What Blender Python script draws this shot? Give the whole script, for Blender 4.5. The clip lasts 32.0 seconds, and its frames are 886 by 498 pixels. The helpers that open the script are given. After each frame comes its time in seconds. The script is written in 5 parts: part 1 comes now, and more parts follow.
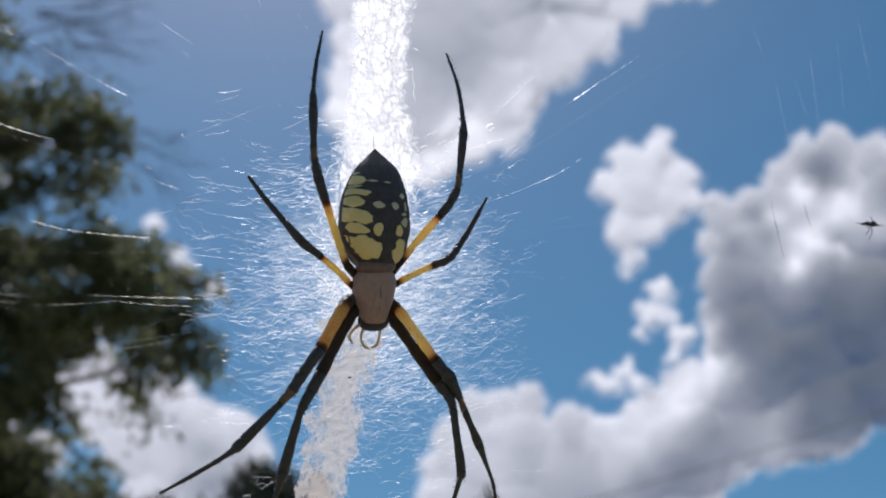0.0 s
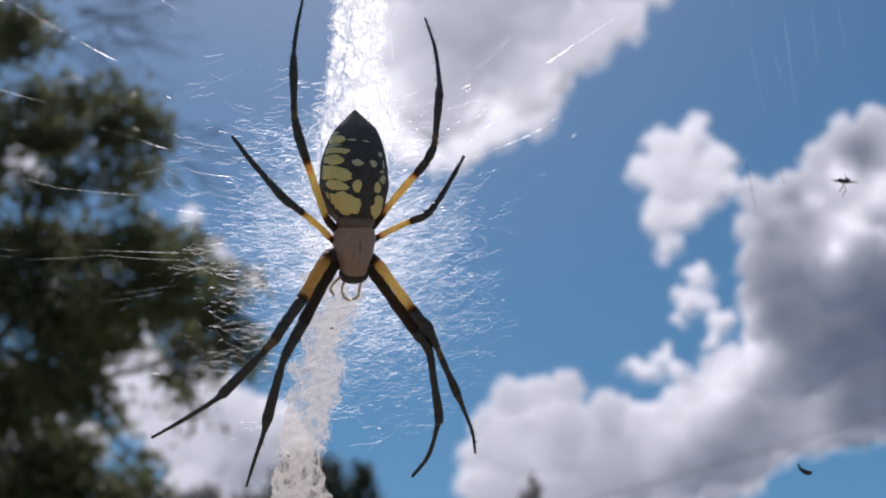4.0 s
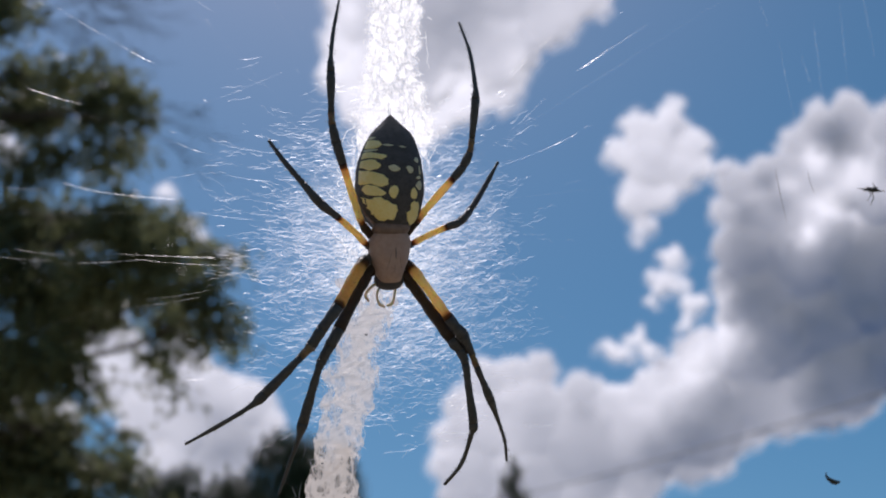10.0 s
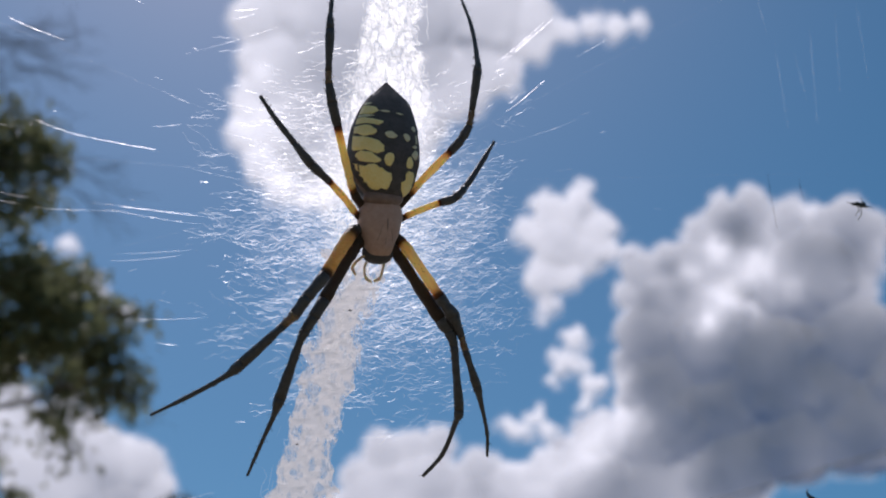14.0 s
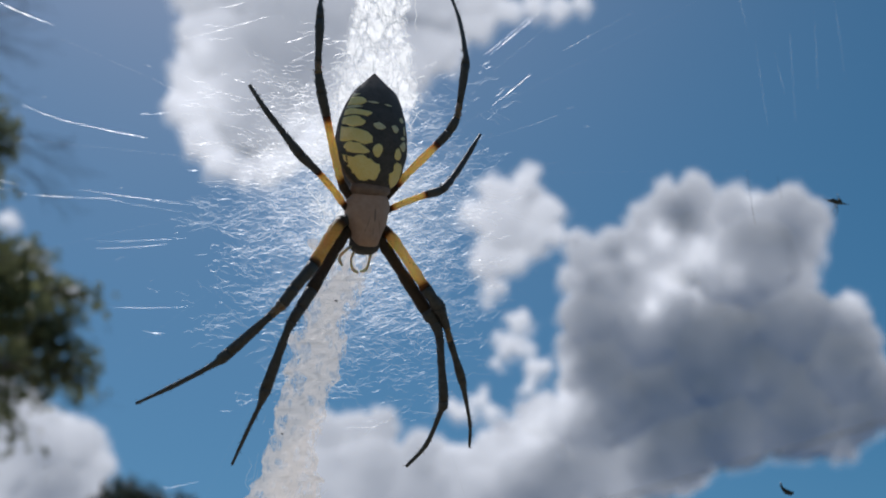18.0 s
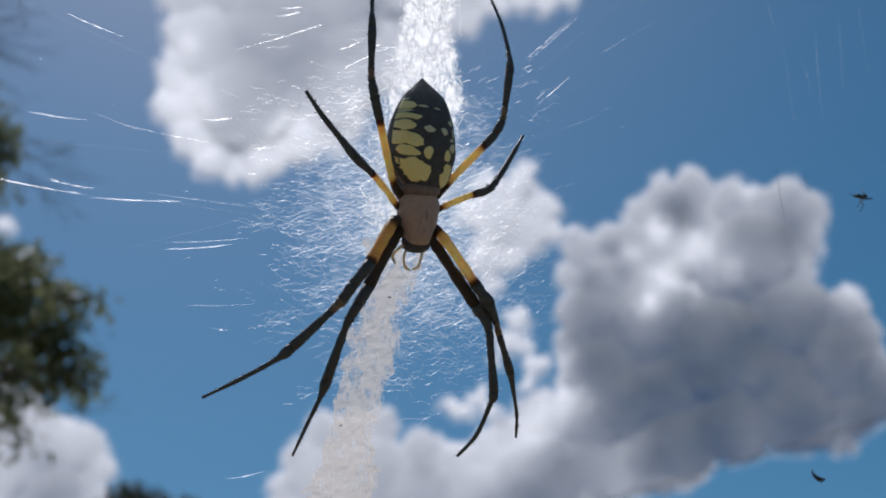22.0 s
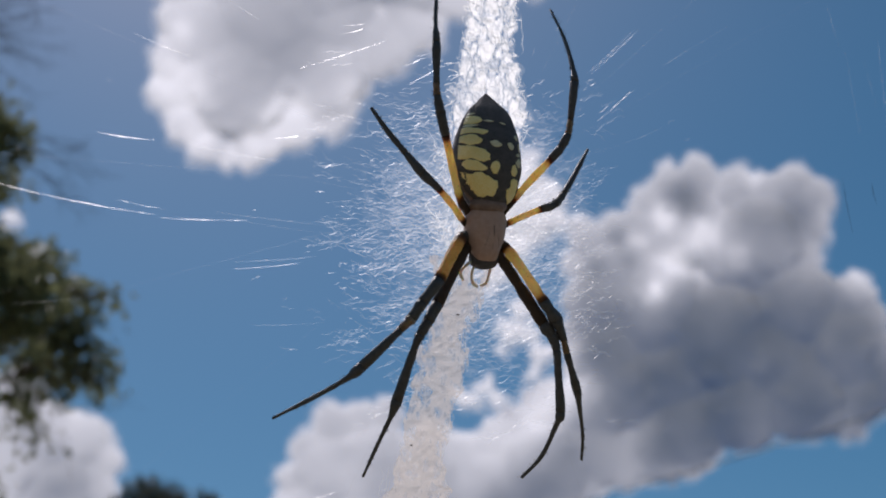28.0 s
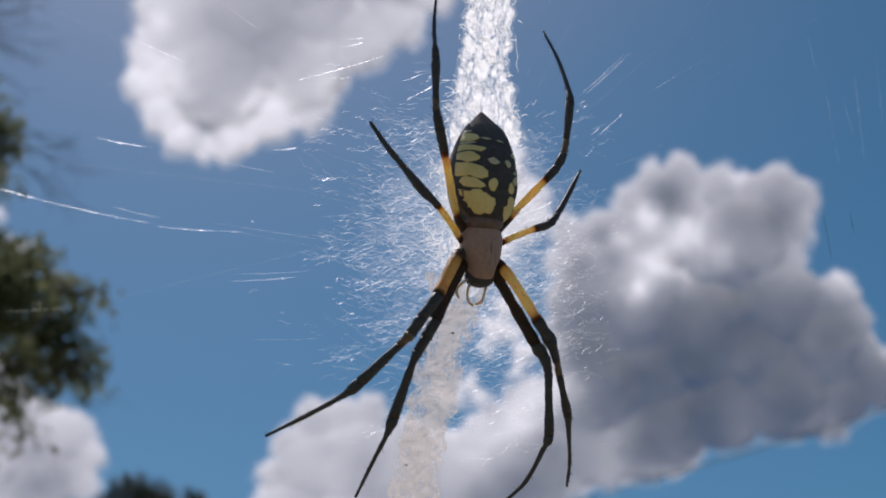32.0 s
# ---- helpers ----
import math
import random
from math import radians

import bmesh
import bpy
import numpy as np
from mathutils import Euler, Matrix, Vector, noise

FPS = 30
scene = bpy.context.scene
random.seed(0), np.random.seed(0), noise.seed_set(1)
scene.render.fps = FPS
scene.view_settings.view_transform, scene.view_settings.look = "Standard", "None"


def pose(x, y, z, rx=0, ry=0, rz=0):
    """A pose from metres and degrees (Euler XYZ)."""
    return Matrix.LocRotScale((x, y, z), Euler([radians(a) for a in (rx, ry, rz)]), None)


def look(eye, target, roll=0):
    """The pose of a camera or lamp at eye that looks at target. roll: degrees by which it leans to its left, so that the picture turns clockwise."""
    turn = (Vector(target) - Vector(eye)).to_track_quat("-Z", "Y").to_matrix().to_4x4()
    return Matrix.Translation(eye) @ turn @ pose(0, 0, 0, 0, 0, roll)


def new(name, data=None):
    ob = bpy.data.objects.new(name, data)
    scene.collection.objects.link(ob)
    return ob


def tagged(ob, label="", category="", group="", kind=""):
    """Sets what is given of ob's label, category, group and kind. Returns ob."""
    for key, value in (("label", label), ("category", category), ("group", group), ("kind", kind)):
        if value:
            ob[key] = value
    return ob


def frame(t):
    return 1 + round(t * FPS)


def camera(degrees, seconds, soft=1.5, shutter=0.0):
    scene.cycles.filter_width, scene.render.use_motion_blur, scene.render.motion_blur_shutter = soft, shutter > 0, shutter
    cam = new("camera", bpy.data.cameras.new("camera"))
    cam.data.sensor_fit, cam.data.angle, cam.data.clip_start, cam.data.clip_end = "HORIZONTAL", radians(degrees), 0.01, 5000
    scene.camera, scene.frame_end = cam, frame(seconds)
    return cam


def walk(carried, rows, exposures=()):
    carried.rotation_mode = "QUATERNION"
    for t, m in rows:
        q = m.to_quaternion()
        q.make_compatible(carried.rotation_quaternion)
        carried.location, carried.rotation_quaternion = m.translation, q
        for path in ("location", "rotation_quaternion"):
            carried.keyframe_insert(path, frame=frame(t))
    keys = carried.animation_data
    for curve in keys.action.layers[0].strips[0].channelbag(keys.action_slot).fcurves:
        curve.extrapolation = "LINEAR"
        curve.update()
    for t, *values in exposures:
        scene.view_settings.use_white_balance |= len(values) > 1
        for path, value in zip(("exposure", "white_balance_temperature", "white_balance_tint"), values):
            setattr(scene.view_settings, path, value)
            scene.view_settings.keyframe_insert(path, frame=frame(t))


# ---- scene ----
cam = camera(41.82, 32.0, soft=1.9)
EYE, TILT = 1.55, 30.0
FIRST = pose(0, 0, EYE, 90 + TILT, 0, 0)
# t, then millimetres and degrees from the first camera (x right, y up, z back)
ROWS = [
    (0, -0, -0, -0, -0, -0, 0),
    (0.5, 6.02, 0.75, 4.95, 0.16, 0.65, -0.25),
    (1, 9.53, -3.5, 3.16, 0.15, 1.68, -0.63),
    (1.5, 9.53, -3.53, 4.74, 0.17, 2.37, -0.86),
    (2, 10.73, -5.13, 7.42, 0.27, 2.78, -1.06),
    (2.5, 9.95, -3.58, 7.48, 0.32, 2.86, -1.07),
    (3, 10.25, -3.74, 4.65, 0.24, 2.79, -0.99),
    (3.5, 10.13, -4.1, 6.62, -0.11, 2.45, -0.88),
    (5.5, 2.97, -6.68, 4.36, -1.15, 1.12, -0.65),
    (6, 2.97, -4.54, 5.6, -0.98, 1.07, -0.7),
    (6.5, 3.82, -2.87, 4.21, -0.89, 1.08, -0.82),
    (7, 3.8, -4.66, 11.07, -0.61, 0.9, -0.82),
    (7.5, 4.29, -3.64, 3.84, -0.8, 1.31, -0.67),
    (8, 3.4, -2.56, 5.68, -0.82, 1.35, -0.5),
    (8.5, 2.27, -1.82, 6.3, -0.8, 1.43, -0.53),
    (9, 1.74, -2.19, 6.77, -0.86, 1.44, -0.45),
    (9.5, 1.89, -3.14, 6.02, -1.09, 1.38, -0.28),
    (10, 1.55, -1.54, 5.65, -1.33, 1.19, -0.12),
    (10.5, -2.39, -4.7, 5.56, -1.36, 0.88, 0.33),
    (11, 0.21, 0.78, 3.56, -1.3, 0.54, 0.56),
    (11.5, -2.03, -2.27, 1.46, -1.26, 0.1, 0.97),
    (12, -1.8, -1.32, 0.98, -1.15, -0.41, 1.35),
    (12.5, -3.36, -5.1, 2.41, -0.61, -1.18, 1.71),
    (13, -8.69, -11.22, 3.57, 0.66, -1.97, 2.32),
    (13.5, -8.22, -13.96, -1.53, 2.23, -2.62, 2.72),
    (15.5, -13.01, -14.48, -4.53, 1.4, -4.74, 3.7),
    (16, -13.44, -13.55, -4.29, 0.96, -5.19, 3.88),
    (16.5, -13.39, -13.75, -3.88, 1.13, -5.39, 3.81),
    (17, -12.76, -12.45, -2.74, 1.29, -5.39, 3.88),
    (17.5, -12.92, -13.12, -2.8, 1.35, -5.42, 4),
    (18, -13.47, -13.97, -2.55, 1.36, -5.6, 3.78),
    (18.5, -12.98, -12.88, -3.67, 1.19, -5.66, 3.92),
    (19, -13.67, -12.98, -1.65, 0.86, -5.75, 4.11),
    (19.5, -14.89, -13.09, -1.19, 0.55, -5.77, 4.29),
    (20, -18.36, -17.43, -3.61, 0.72, -5.88, 4),
    (20.5, -17.5, -16.84, 0.51, 0.74, -5.63, 3.88),
    (21, -18.67, -17.47, -1.01, 1.02, -5.54, 3.72),
    (21.5, -18.9, -14.39, 3.76, 1.32, -5.44, 3.33),
    (22, -20.33, -14.88, 2.8, 1.45, -5.48, 2.95),
    (22.5, -17.98, -12.23, 1.19, 1.12, -4.89, 3.08),
    (23, -19.27, -7.22, 5.13, 0.86, -4.87, 2.76),
    (23.5, -20.41, -10, 0.1, 1.52, -5.22, 2.46),
    (24, -21.44, -8.37, 0.77, 1.38, -5.04, 2.46),
    (24.5, -20.91, -8.4, -0.83, 1.4, -4.83, 2.38),
    (25, -23.49, -9.71, -0.8, 1.69, -4.67, 2.07),
    (25.5, -22.71, -10.63, -1.23, 1.8, -4.09, 2.05),
    (27.5, -25.61, -10.11, -0.45, 1.11, -4.33, 2.7),
    (28, -27.62, -11.95, 0.6, 1.13, -4.84, 2.44),
    (28.5, -27.27, -13.71, 0.94, 0.81, -5.03, 2.49),
    (29, -27.89, -12.09, 0.87, 0.48, -4.96, 2.73),
    (29.5, -27.82, -11.14, 4.39, 0.56, -5, 2.72),
    (30, -28.95, -12.42, 4.66, 0.71, -5.3, 2.68),
    (30.5, -27.53, -12.24, 4.9, 0.91, -5.32, 2.69),
    (31, -28.43, -10.73, -0.32, 0.89, -5.29, 2.8),
    (31.5, -28.35, -9.72, 1.49, 0.95, -5.3, 2.88),
    (32, -28.47, -9.47, -0.64, 1.06, -5.39, 2.86),
]
walk(cam, [(t, FIRST @ pose(x / 1000, y / 1000, z / 1000, rx, ry, rz)) for t, x, y, z, rx, ry, rz in ROWS],
     exposures=[(0.0, 0.0, 6250, 17), (2.0, 0.0, 6300, 20), (9.0, 0.02, 6350, 21), (13.0, 0.02, 6300, 21), (16.0, -0.16, 6200, 18), (18.0, -0.2, 6150, 13), (20.0, -0.2, 6150, 14), (22.0, -0.2, 6150, 15), (24.0, -0.2, 6270, 16), (28.0, -0.2, 6400, 20), (32.0, -0.2, 6420, 20)])
# a close focus on the web: the distance goes soft
cam.data.dof.use_dof = True
cam.data.dof.focus_distance = 0.156
cam.data.dof.aperture_fstop = cam.data.lens / 1.45

# ---- light ----
SUN_UP, SUN_TURN = 60.0, -14.0
world = bpy.data.worlds.new("sky")
scene.world = world
world.use_nodes = True
sky = world.node_tree.nodes.new("ShaderNodeTexSky")
sky.sky_type, sky.sun_disc = "NISHITA", False
sky.sun_elevation, sky.sun_rotation = radians(SUN_UP), radians(SUN_TURN)
sky.air_density, sky.dust_density, sky.ozone_density, sky.altitude = 1.0, 0.8, 1.6, 300
deep = world.node_tree.nodes.new("ShaderNodeHueSaturation")
deep.inputs["Hue"].default_value, deep.inputs["Saturation"].default_value = 0.479, 1.37
world.node_tree.links.new(sky.outputs[0], deep.inputs["Color"])
world.node_tree.links.new(deep.outputs[0], world.node_tree.nodes["Background"].inputs[0])
world.node_tree.nodes["Background"].inputs[1].default_value = 0.0695
sun = new("sun", bpy.data.lights.new("sun", "SUN"))
sun.data.energy, sun.data.angle, sun.data.color = 4.2, radians(0.53), (1.0, 0.97, 0.94)
SUN_WAY = Vector((math.sin(radians(SUN_TURN)) * math.cos(radians(SUN_UP)), math.cos(radians(SUN_TURN)) * math.cos(radians(SUN_UP)), math.sin(radians(SUN_UP))))
sun.matrix_world = look(SUN_WAY * 50, (0, 0, 0))

# ---- materials ----


def material(name, build):
    m = bpy.data.materials.new(name)
    m.use_nodes = True
    nt = m.node_tree
    nt.nodes.clear()
    out = nt.nodes.new("ShaderNodeOutputMaterial")
    nt.links.new(build(nt), out.inputs[0])
    return m


def node(nt, kind, inputs=(), operation=None, interpolation_type=None, attribute_name=None):
    n = nt.nodes.new(kind)
    if operation:
        n.operation = operation
    if interpolation_type:
        n.interpolation_type = interpolation_type
    if attribute_name:
        n.attribute_name = attribute_name
    for key, value in dict(inputs).items():
        if isinstance(value, bpy.types.NodeSocket):
            nt.links.new(value, n.inputs[key])
        else:
            n.inputs[key].default_value = value
    return n


def noise_of(nt, scale, detail=4.0, rough=0.55, coords="Object"):
    c = node(nt, "ShaderNodeTexCoord")
    return node(nt, "ShaderNodeTexNoise", {"Vector": c.outputs[coords], "Scale": scale, "Detail": detail, "Roughness": rough}).outputs[0]


def ramp(nt, fac, stops):
    n = node(nt, "ShaderNodeValToRGB", {"Fac": fac})
    el = n.color_ramp.elements
    el[0].position, el[0].color = stops[0][0], (*stops[0][1], 1)
    el[1].position, el[1].color = stops[-1][0], (*stops[-1][1], 1)
    for p, c in stops[1:-1]:
        e = el.new(p)
        e.color = (*c, 1)
    return n.outputs[0]


def skin(name, dark, light, scale, rough=0.5, bump=0.2, through_light=0.0, sheen=0.0, inside=0.0, faded=False):
    """A surface with two-scale colour variation and fine relief; through_light lets backlight glow through it; faded goes over to dark brown where the tone is low."""

    def build(nt):
        a, b = noise_of(nt, scale, 6), noise_of(nt, scale * 7, 3)
        mixed = node(nt, "ShaderNodeMath", {0: a, 1: b}, operation="ADD").outputs[0]
        half = node(nt, "ShaderNodeMath", {0: mixed, 1: 0.5}, operation="MULTIPLY").outputs[0]
        col = ramp(nt, half, [(0.35, dark), (0.65, light)])
        if faded:
            tone = node(nt, "ShaderNodeAttribute", attribute_name="tone").outputs["Fac"]
            tone = node(nt, "ShaderNodeMath", {0: a, 1: 0.5, 2: tone}, operation="MULTIPLY_ADD").outputs[0]
            tone = node(nt, "ShaderNodeMath", {0: tone, 1: 0.25}, operation="SUBTRACT").outputs[0]
            brown = ramp(nt, tone, [(0.0, (0.03, 0.015, 0.009)), (0.35, (0.16, 0.065, 0.018)), (0.7, (0.6, 0.29, 0.06))])
            share = node(nt, "ShaderNodeMapRange", {0: tone, 1: 0.4, 2: 0.95}).outputs[0]
            col = node(nt, "ShaderNodeMixRGB", {"Fac": share, "Color1": brown, "Color2": col}).outputs[0]
        bm = node(nt, "ShaderNodeBump", {"Height": b, "Strength": bump, "Distance": 0.5 / scale})
        p = node(nt, "ShaderNodeBsdfPrincipled", {"Base Color": col, "Roughness": rough, "Normal": bm.outputs[0], "Sheen Weight": sheen})
        if inside:
            p.inputs["Subsurface Weight"].default_value, p.inputs["Subsurface Scale"].default_value = 1.0, inside
            p.inputs["Subsurface Radius"].default_value = (1.0, 0.6, 0.18)
        if not through_light:
            return p.outputs[0]
        t = node(nt, "ShaderNodeBsdfTranslucent", {"Color": col})
        return node(nt, "ShaderNodeMixShader", {0: through_light, 1: p.outputs[0], 2: t.outputs[0]}).outputs[0]

    return material(name, build)


def cloud_build(nt):
    """Water mist: thin parts let the blue and the sun through; the depth field paints shade, blending lit white into
    blue-grey.
    """
    edge = node(nt, "ShaderNodeAttribute", attribute_name="edge").outputs["Fac"]
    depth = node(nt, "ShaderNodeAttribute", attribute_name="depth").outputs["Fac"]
    fine = noise_of(nt, 0.03, 7, 0.55)
    frayed = node(nt, "ShaderNodeMath", {0: fine, 1: 0.5}, operation="SUBTRACT").outputs[0]
    frayed = node(nt, "ShaderNodeMath", {0: frayed, 1: 0.9, 2: edge}, operation="MULTIPLY_ADD").outputs[0]
    cover = node(nt, "ShaderNodeMapRange", {0: frayed, 1: -0.3, 2: 1.25}, interpolation_type="SMOOTHSTEP").outputs[0]
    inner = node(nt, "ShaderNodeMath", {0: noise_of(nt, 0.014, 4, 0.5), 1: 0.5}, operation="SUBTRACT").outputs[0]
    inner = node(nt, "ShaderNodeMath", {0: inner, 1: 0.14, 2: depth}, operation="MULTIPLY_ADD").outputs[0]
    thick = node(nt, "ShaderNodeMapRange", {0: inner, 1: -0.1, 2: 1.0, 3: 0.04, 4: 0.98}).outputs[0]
    # white for lit mist, a blue-grey colour put in for its shade
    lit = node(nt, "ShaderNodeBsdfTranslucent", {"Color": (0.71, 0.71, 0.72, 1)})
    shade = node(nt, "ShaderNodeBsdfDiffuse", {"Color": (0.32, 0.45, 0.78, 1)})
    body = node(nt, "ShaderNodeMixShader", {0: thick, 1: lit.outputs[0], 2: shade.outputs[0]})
    clear = node(nt, "ShaderNodeBsdfTransparent")
    return node(nt, "ShaderNodeMixShader", {0: cover, 1: clear.outputs[0], 2: body.outputs[0]}).outputs[0]


CLOUD = material("cloud", cloud_build)


def silk_build(amount, gloss=0.0, narrow=0.08):
    """Silk: a dull part that glows with the light behind it, and the clear fibre, which flashes where it lies square between sun and eye."""

    def build(nt):
        t = node(nt, "ShaderNodeBsdfTranslucent", {"Color": (0.92, 0.92, 0.9, 1)})
        d = node(nt, "ShaderNodeBsdfPrincipled", {"Base Color": (0.85, 0.85, 0.83, 1), "Roughness": 0.3})
        m = node(nt, "ShaderNodeMixShader", {0: 0.15, 1: t.outputs[0], 2: d.outputs[0]})
        if gloss:
            a = node(nt, "ShaderNodeAttribute", attribute_name="along").outputs["Vector"]
            way = node(nt, "ShaderNodeVectorTransform", {"Vector": a})
            way.vector_type, way.convert_from, way.convert_to = "VECTOR", "OBJECT", "WORLD"
            h = node(nt, "ShaderNodeBsdfHair", {"Color": (1.0, 0.99, 0.96, 1), "RoughnessU": narrow, "RoughnessV": 0.6, "Tangent": way.outputs[0]})
            h.component = "Transmission"
            m = node(nt, "ShaderNodeMixShader", {0: gloss, 1: m.outputs[0], 2: h.outputs[0]})
        clear = node(nt, "ShaderNodeBsdfTransparent")
        return node(nt, "ShaderNodeMixShader", {0: amount, 1: clear.outputs[0], 2: m.outputs[0]}).outputs[0]

    return build


SILK_BAND = material("silk_band", silk_build(0.92))


def silk_sheet_build(thin, dense, grey, colour, patchy, cells=0.0, lacy=0.0):
    """A felt of fibres: cells opens dark seams between flocks of silk, lacy draws a net of thicker strands over thin film."""

    def build(nt):
        c = node(nt, "ShaderNodeTexCoord")
        m = node(nt, "ShaderNodeMapping", {"Vector": c.outputs["Object"], "Scale": (700, 420, 700)})
        wide = node(nt, "ShaderNodeTexNoise", {"Vector": m.outputs[0], "Scale": 0.3, "Detail": 3.0}).outputs[0]
        a = node(nt, "ShaderNodeTexNoise", {"Vector": m.outputs[0], "Scale": 1.0, "Detail": 6.0, "Roughness": 0.65, "Distortion": 1.2})
        e = node(nt, "ShaderNodeAttribute", attribute_name="edge").outputs["Fac"]
        s = node(nt, "ShaderNodeMath", {0: a.outputs[0], 1: e}, operation="ADD").outputs[0]
        s = node(nt, "ShaderNodeMath", {0: wide, 1: patchy, 2: s}, operation="MULTIPLY_ADD").outputs[0]
        s = node(nt, "ShaderNodeMath", {0: s, 1: patchy / 2}, operation="SUBTRACT").outputs[0]
        bent = node(nt, "ShaderNodeTexNoise", {"Vector": m.outputs[0], "Scale": 0.9, "Detail": 3.0}).outputs[1]
        bent = node(nt, "ShaderNodeVectorMath", {0: bent, 1: (1.5, 1.5, 0.0)}, operation="MULTIPLY").outputs[0]
        bent = node(nt, "ShaderNodeVectorMath", {0: bent, 1: m.outputs[0]}, operation="ADD").outputs[0]
        for scale, low, high, amount in ((0.62, 0.0, 0.14, cells), (1.5, 0.0, 0.16, cells * 0.55), (0.75, 0.02, 0.22, -lacy), (1.6, 0.02, 0.2, -lacy * 0.6)):
            if not amount:
                continue
            v = node(nt, "ShaderNodeTexVoronoi", {"Vector": bent, "Scale": scale})
            v.feature = "DISTANCE_TO_EDGE"
            seam = node(nt, "ShaderNodeMapRange", {0: v.outputs["Distance"], 1: low, 2: high, 3: -amount, 4: 0.0}).outputs[0]
            s = node(nt, "ShaderNodeMath", {0: s, 1: seam}, operation="ADD").outputs[0]
        amount = node(nt, "ShaderNodeMapRange", {0: s, 1: 0.55, 2: 1.1, 3: thin, 4: dense}).outputs[0]
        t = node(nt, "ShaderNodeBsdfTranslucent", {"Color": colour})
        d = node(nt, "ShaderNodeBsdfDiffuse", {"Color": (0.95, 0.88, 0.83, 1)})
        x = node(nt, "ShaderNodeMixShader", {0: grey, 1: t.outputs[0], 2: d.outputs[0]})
        clear = node(nt, "ShaderNodeBsdfTransparent")
        return node(nt, "ShaderNodeMixShader", {0: amount, 1: clear.outputs[0], 2: x.outputs[0]}).outputs[0]

    return build


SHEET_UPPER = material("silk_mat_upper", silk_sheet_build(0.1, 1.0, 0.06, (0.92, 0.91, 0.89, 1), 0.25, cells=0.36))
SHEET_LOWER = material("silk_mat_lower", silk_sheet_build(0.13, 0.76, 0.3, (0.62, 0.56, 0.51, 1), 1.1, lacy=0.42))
SHEET_VEIL = material("silk_veil", silk_sheet_build(0.0, 0.16, 0.05, (0.85, 0.88, 0.9, 1), 1.3))
SILK_DULL = material("silk_dull", silk_build(0.5))
SILK_FINE = material("silk_fine", silk_build(0.26, 0.6, 0.06))
SILK_MESH = material("silk_mesh", silk_build(0.4, 0.75, 0.05))
SILK_OUTER = material("silk_outer", silk_build(0.32, 0.97, 0.025))
SILK_GLINT = material("silk_glint", silk_build(0.45, 0.9, 0.035))
BLACK = skin("spider_black", (0.046, 0.039, 0.043), (0.105, 0.09, 0.093), 900, 0.75, 0.5)
LEG_BLACK = skin("leg_black", (0.038, 0.032, 0.032), (0.085, 0.073, 0.07), 1200, 0.55, 0.4)
LEG_BROWN = skin("leg_brown", (0.03, 0.014, 0.007), (0.07, 0.035, 0.016), 1200, 0.65, 0.4, 0.15)
LEG_YELLOW = skin("leg_yellow", (1.0, 0.68, 0.28), (1.0, 0.84, 0.47), 800, 0.5, 0.3, through_light=0.45, inside=0.0026, faded=True)
LEG_GOLD = skin("leg_gold", (0.8, 0.46, 0.12), (1.0, 0.66, 0.24), 600, 0.5, 0.3, through_light=0.3, inside=0.002, faded=True)
LEG_RING = skin("leg_ring", (0.1, 0.06, 0.035), (0.3, 0.2, 0.12), 1200, 0.45, 0.4, inside=0.001)
PATCH = skin("patch_yellow", (0.88, 0.66, 0.22), (0.97, 0.8, 0.4), 700, 0.5, 0.3)
PATCH_PALE = skin("patch_pale", (0.62, 0.54, 0.33), (0.8, 0.73, 0.52), 700, 0.5, 0.3)
HAIR_GREY = skin("carapace_grey", (0.42, 0.24, 0.185), (0.53, 0.335, 0.27), 1500, 0.7, 0.35, 0.0, 0.2)
COLLAR = skin("waist_brown", (0.15, 0.09, 0.075), (0.25, 0.165, 0.14), 1500, 0.5, 0.3)
PALP = skin("palp_pale", (0.42, 0.4, 0.32), (0.72, 0.7, 0.6), 1500, 0.4, 0.3, 0.5, inside=0.001)
CHITIN = skin("fly_dark", (0.01, 0.01, 0.01), (0.04, 0.035, 0.03), 900, 0.5, 0.3)
LEAF = skin("leaf", (0.1, 0.115, 0.06), (0.2, 0.21, 0.1), 0.7, 0.5, 0.1, 0.45)
NEEDLE = skin("needle", (0.02, 0.035, 0.015), (0.05, 0.075, 0.03), 0.7, 0.6, 0.1, 0.2)
BARK = skin("bark", (0.05, 0.04, 0.03), (0.13, 0.11, 0.09), 6.0, 0.9, 0.6)
WIRE = skin("cable_black", (0.02, 0.02, 0.02), (0.05, 0.05, 0.05), 20, 0.6, 0.1)
GRASS = skin("grass", (0.12, 0.115, 0.07), (0.21, 0.19, 0.12), 0.6, 0.9, 0.5)

# ---- mesh helpers ----


def link(name, verts, faces, mat, parent=None, label="", smooth=True):
    me = bpy.data.meshes.new(name)
    me.from_pydata([tuple(map(float, v)) for v in verts], [], faces)
    me.materials.append(mat)
    if smooth:
        me.polygons.foreach_set("use_smooth", [True] * len(me.polygons))
    me.update()
    ob = new(name, me)
    ob.parent = parent
    return tagged(ob, label)


def empty(name, m, label="", category="", group="", kind=""):
    ob = new(name)
    ob.matrix_world = m
    return tagged(ob, label, category, group, kind)


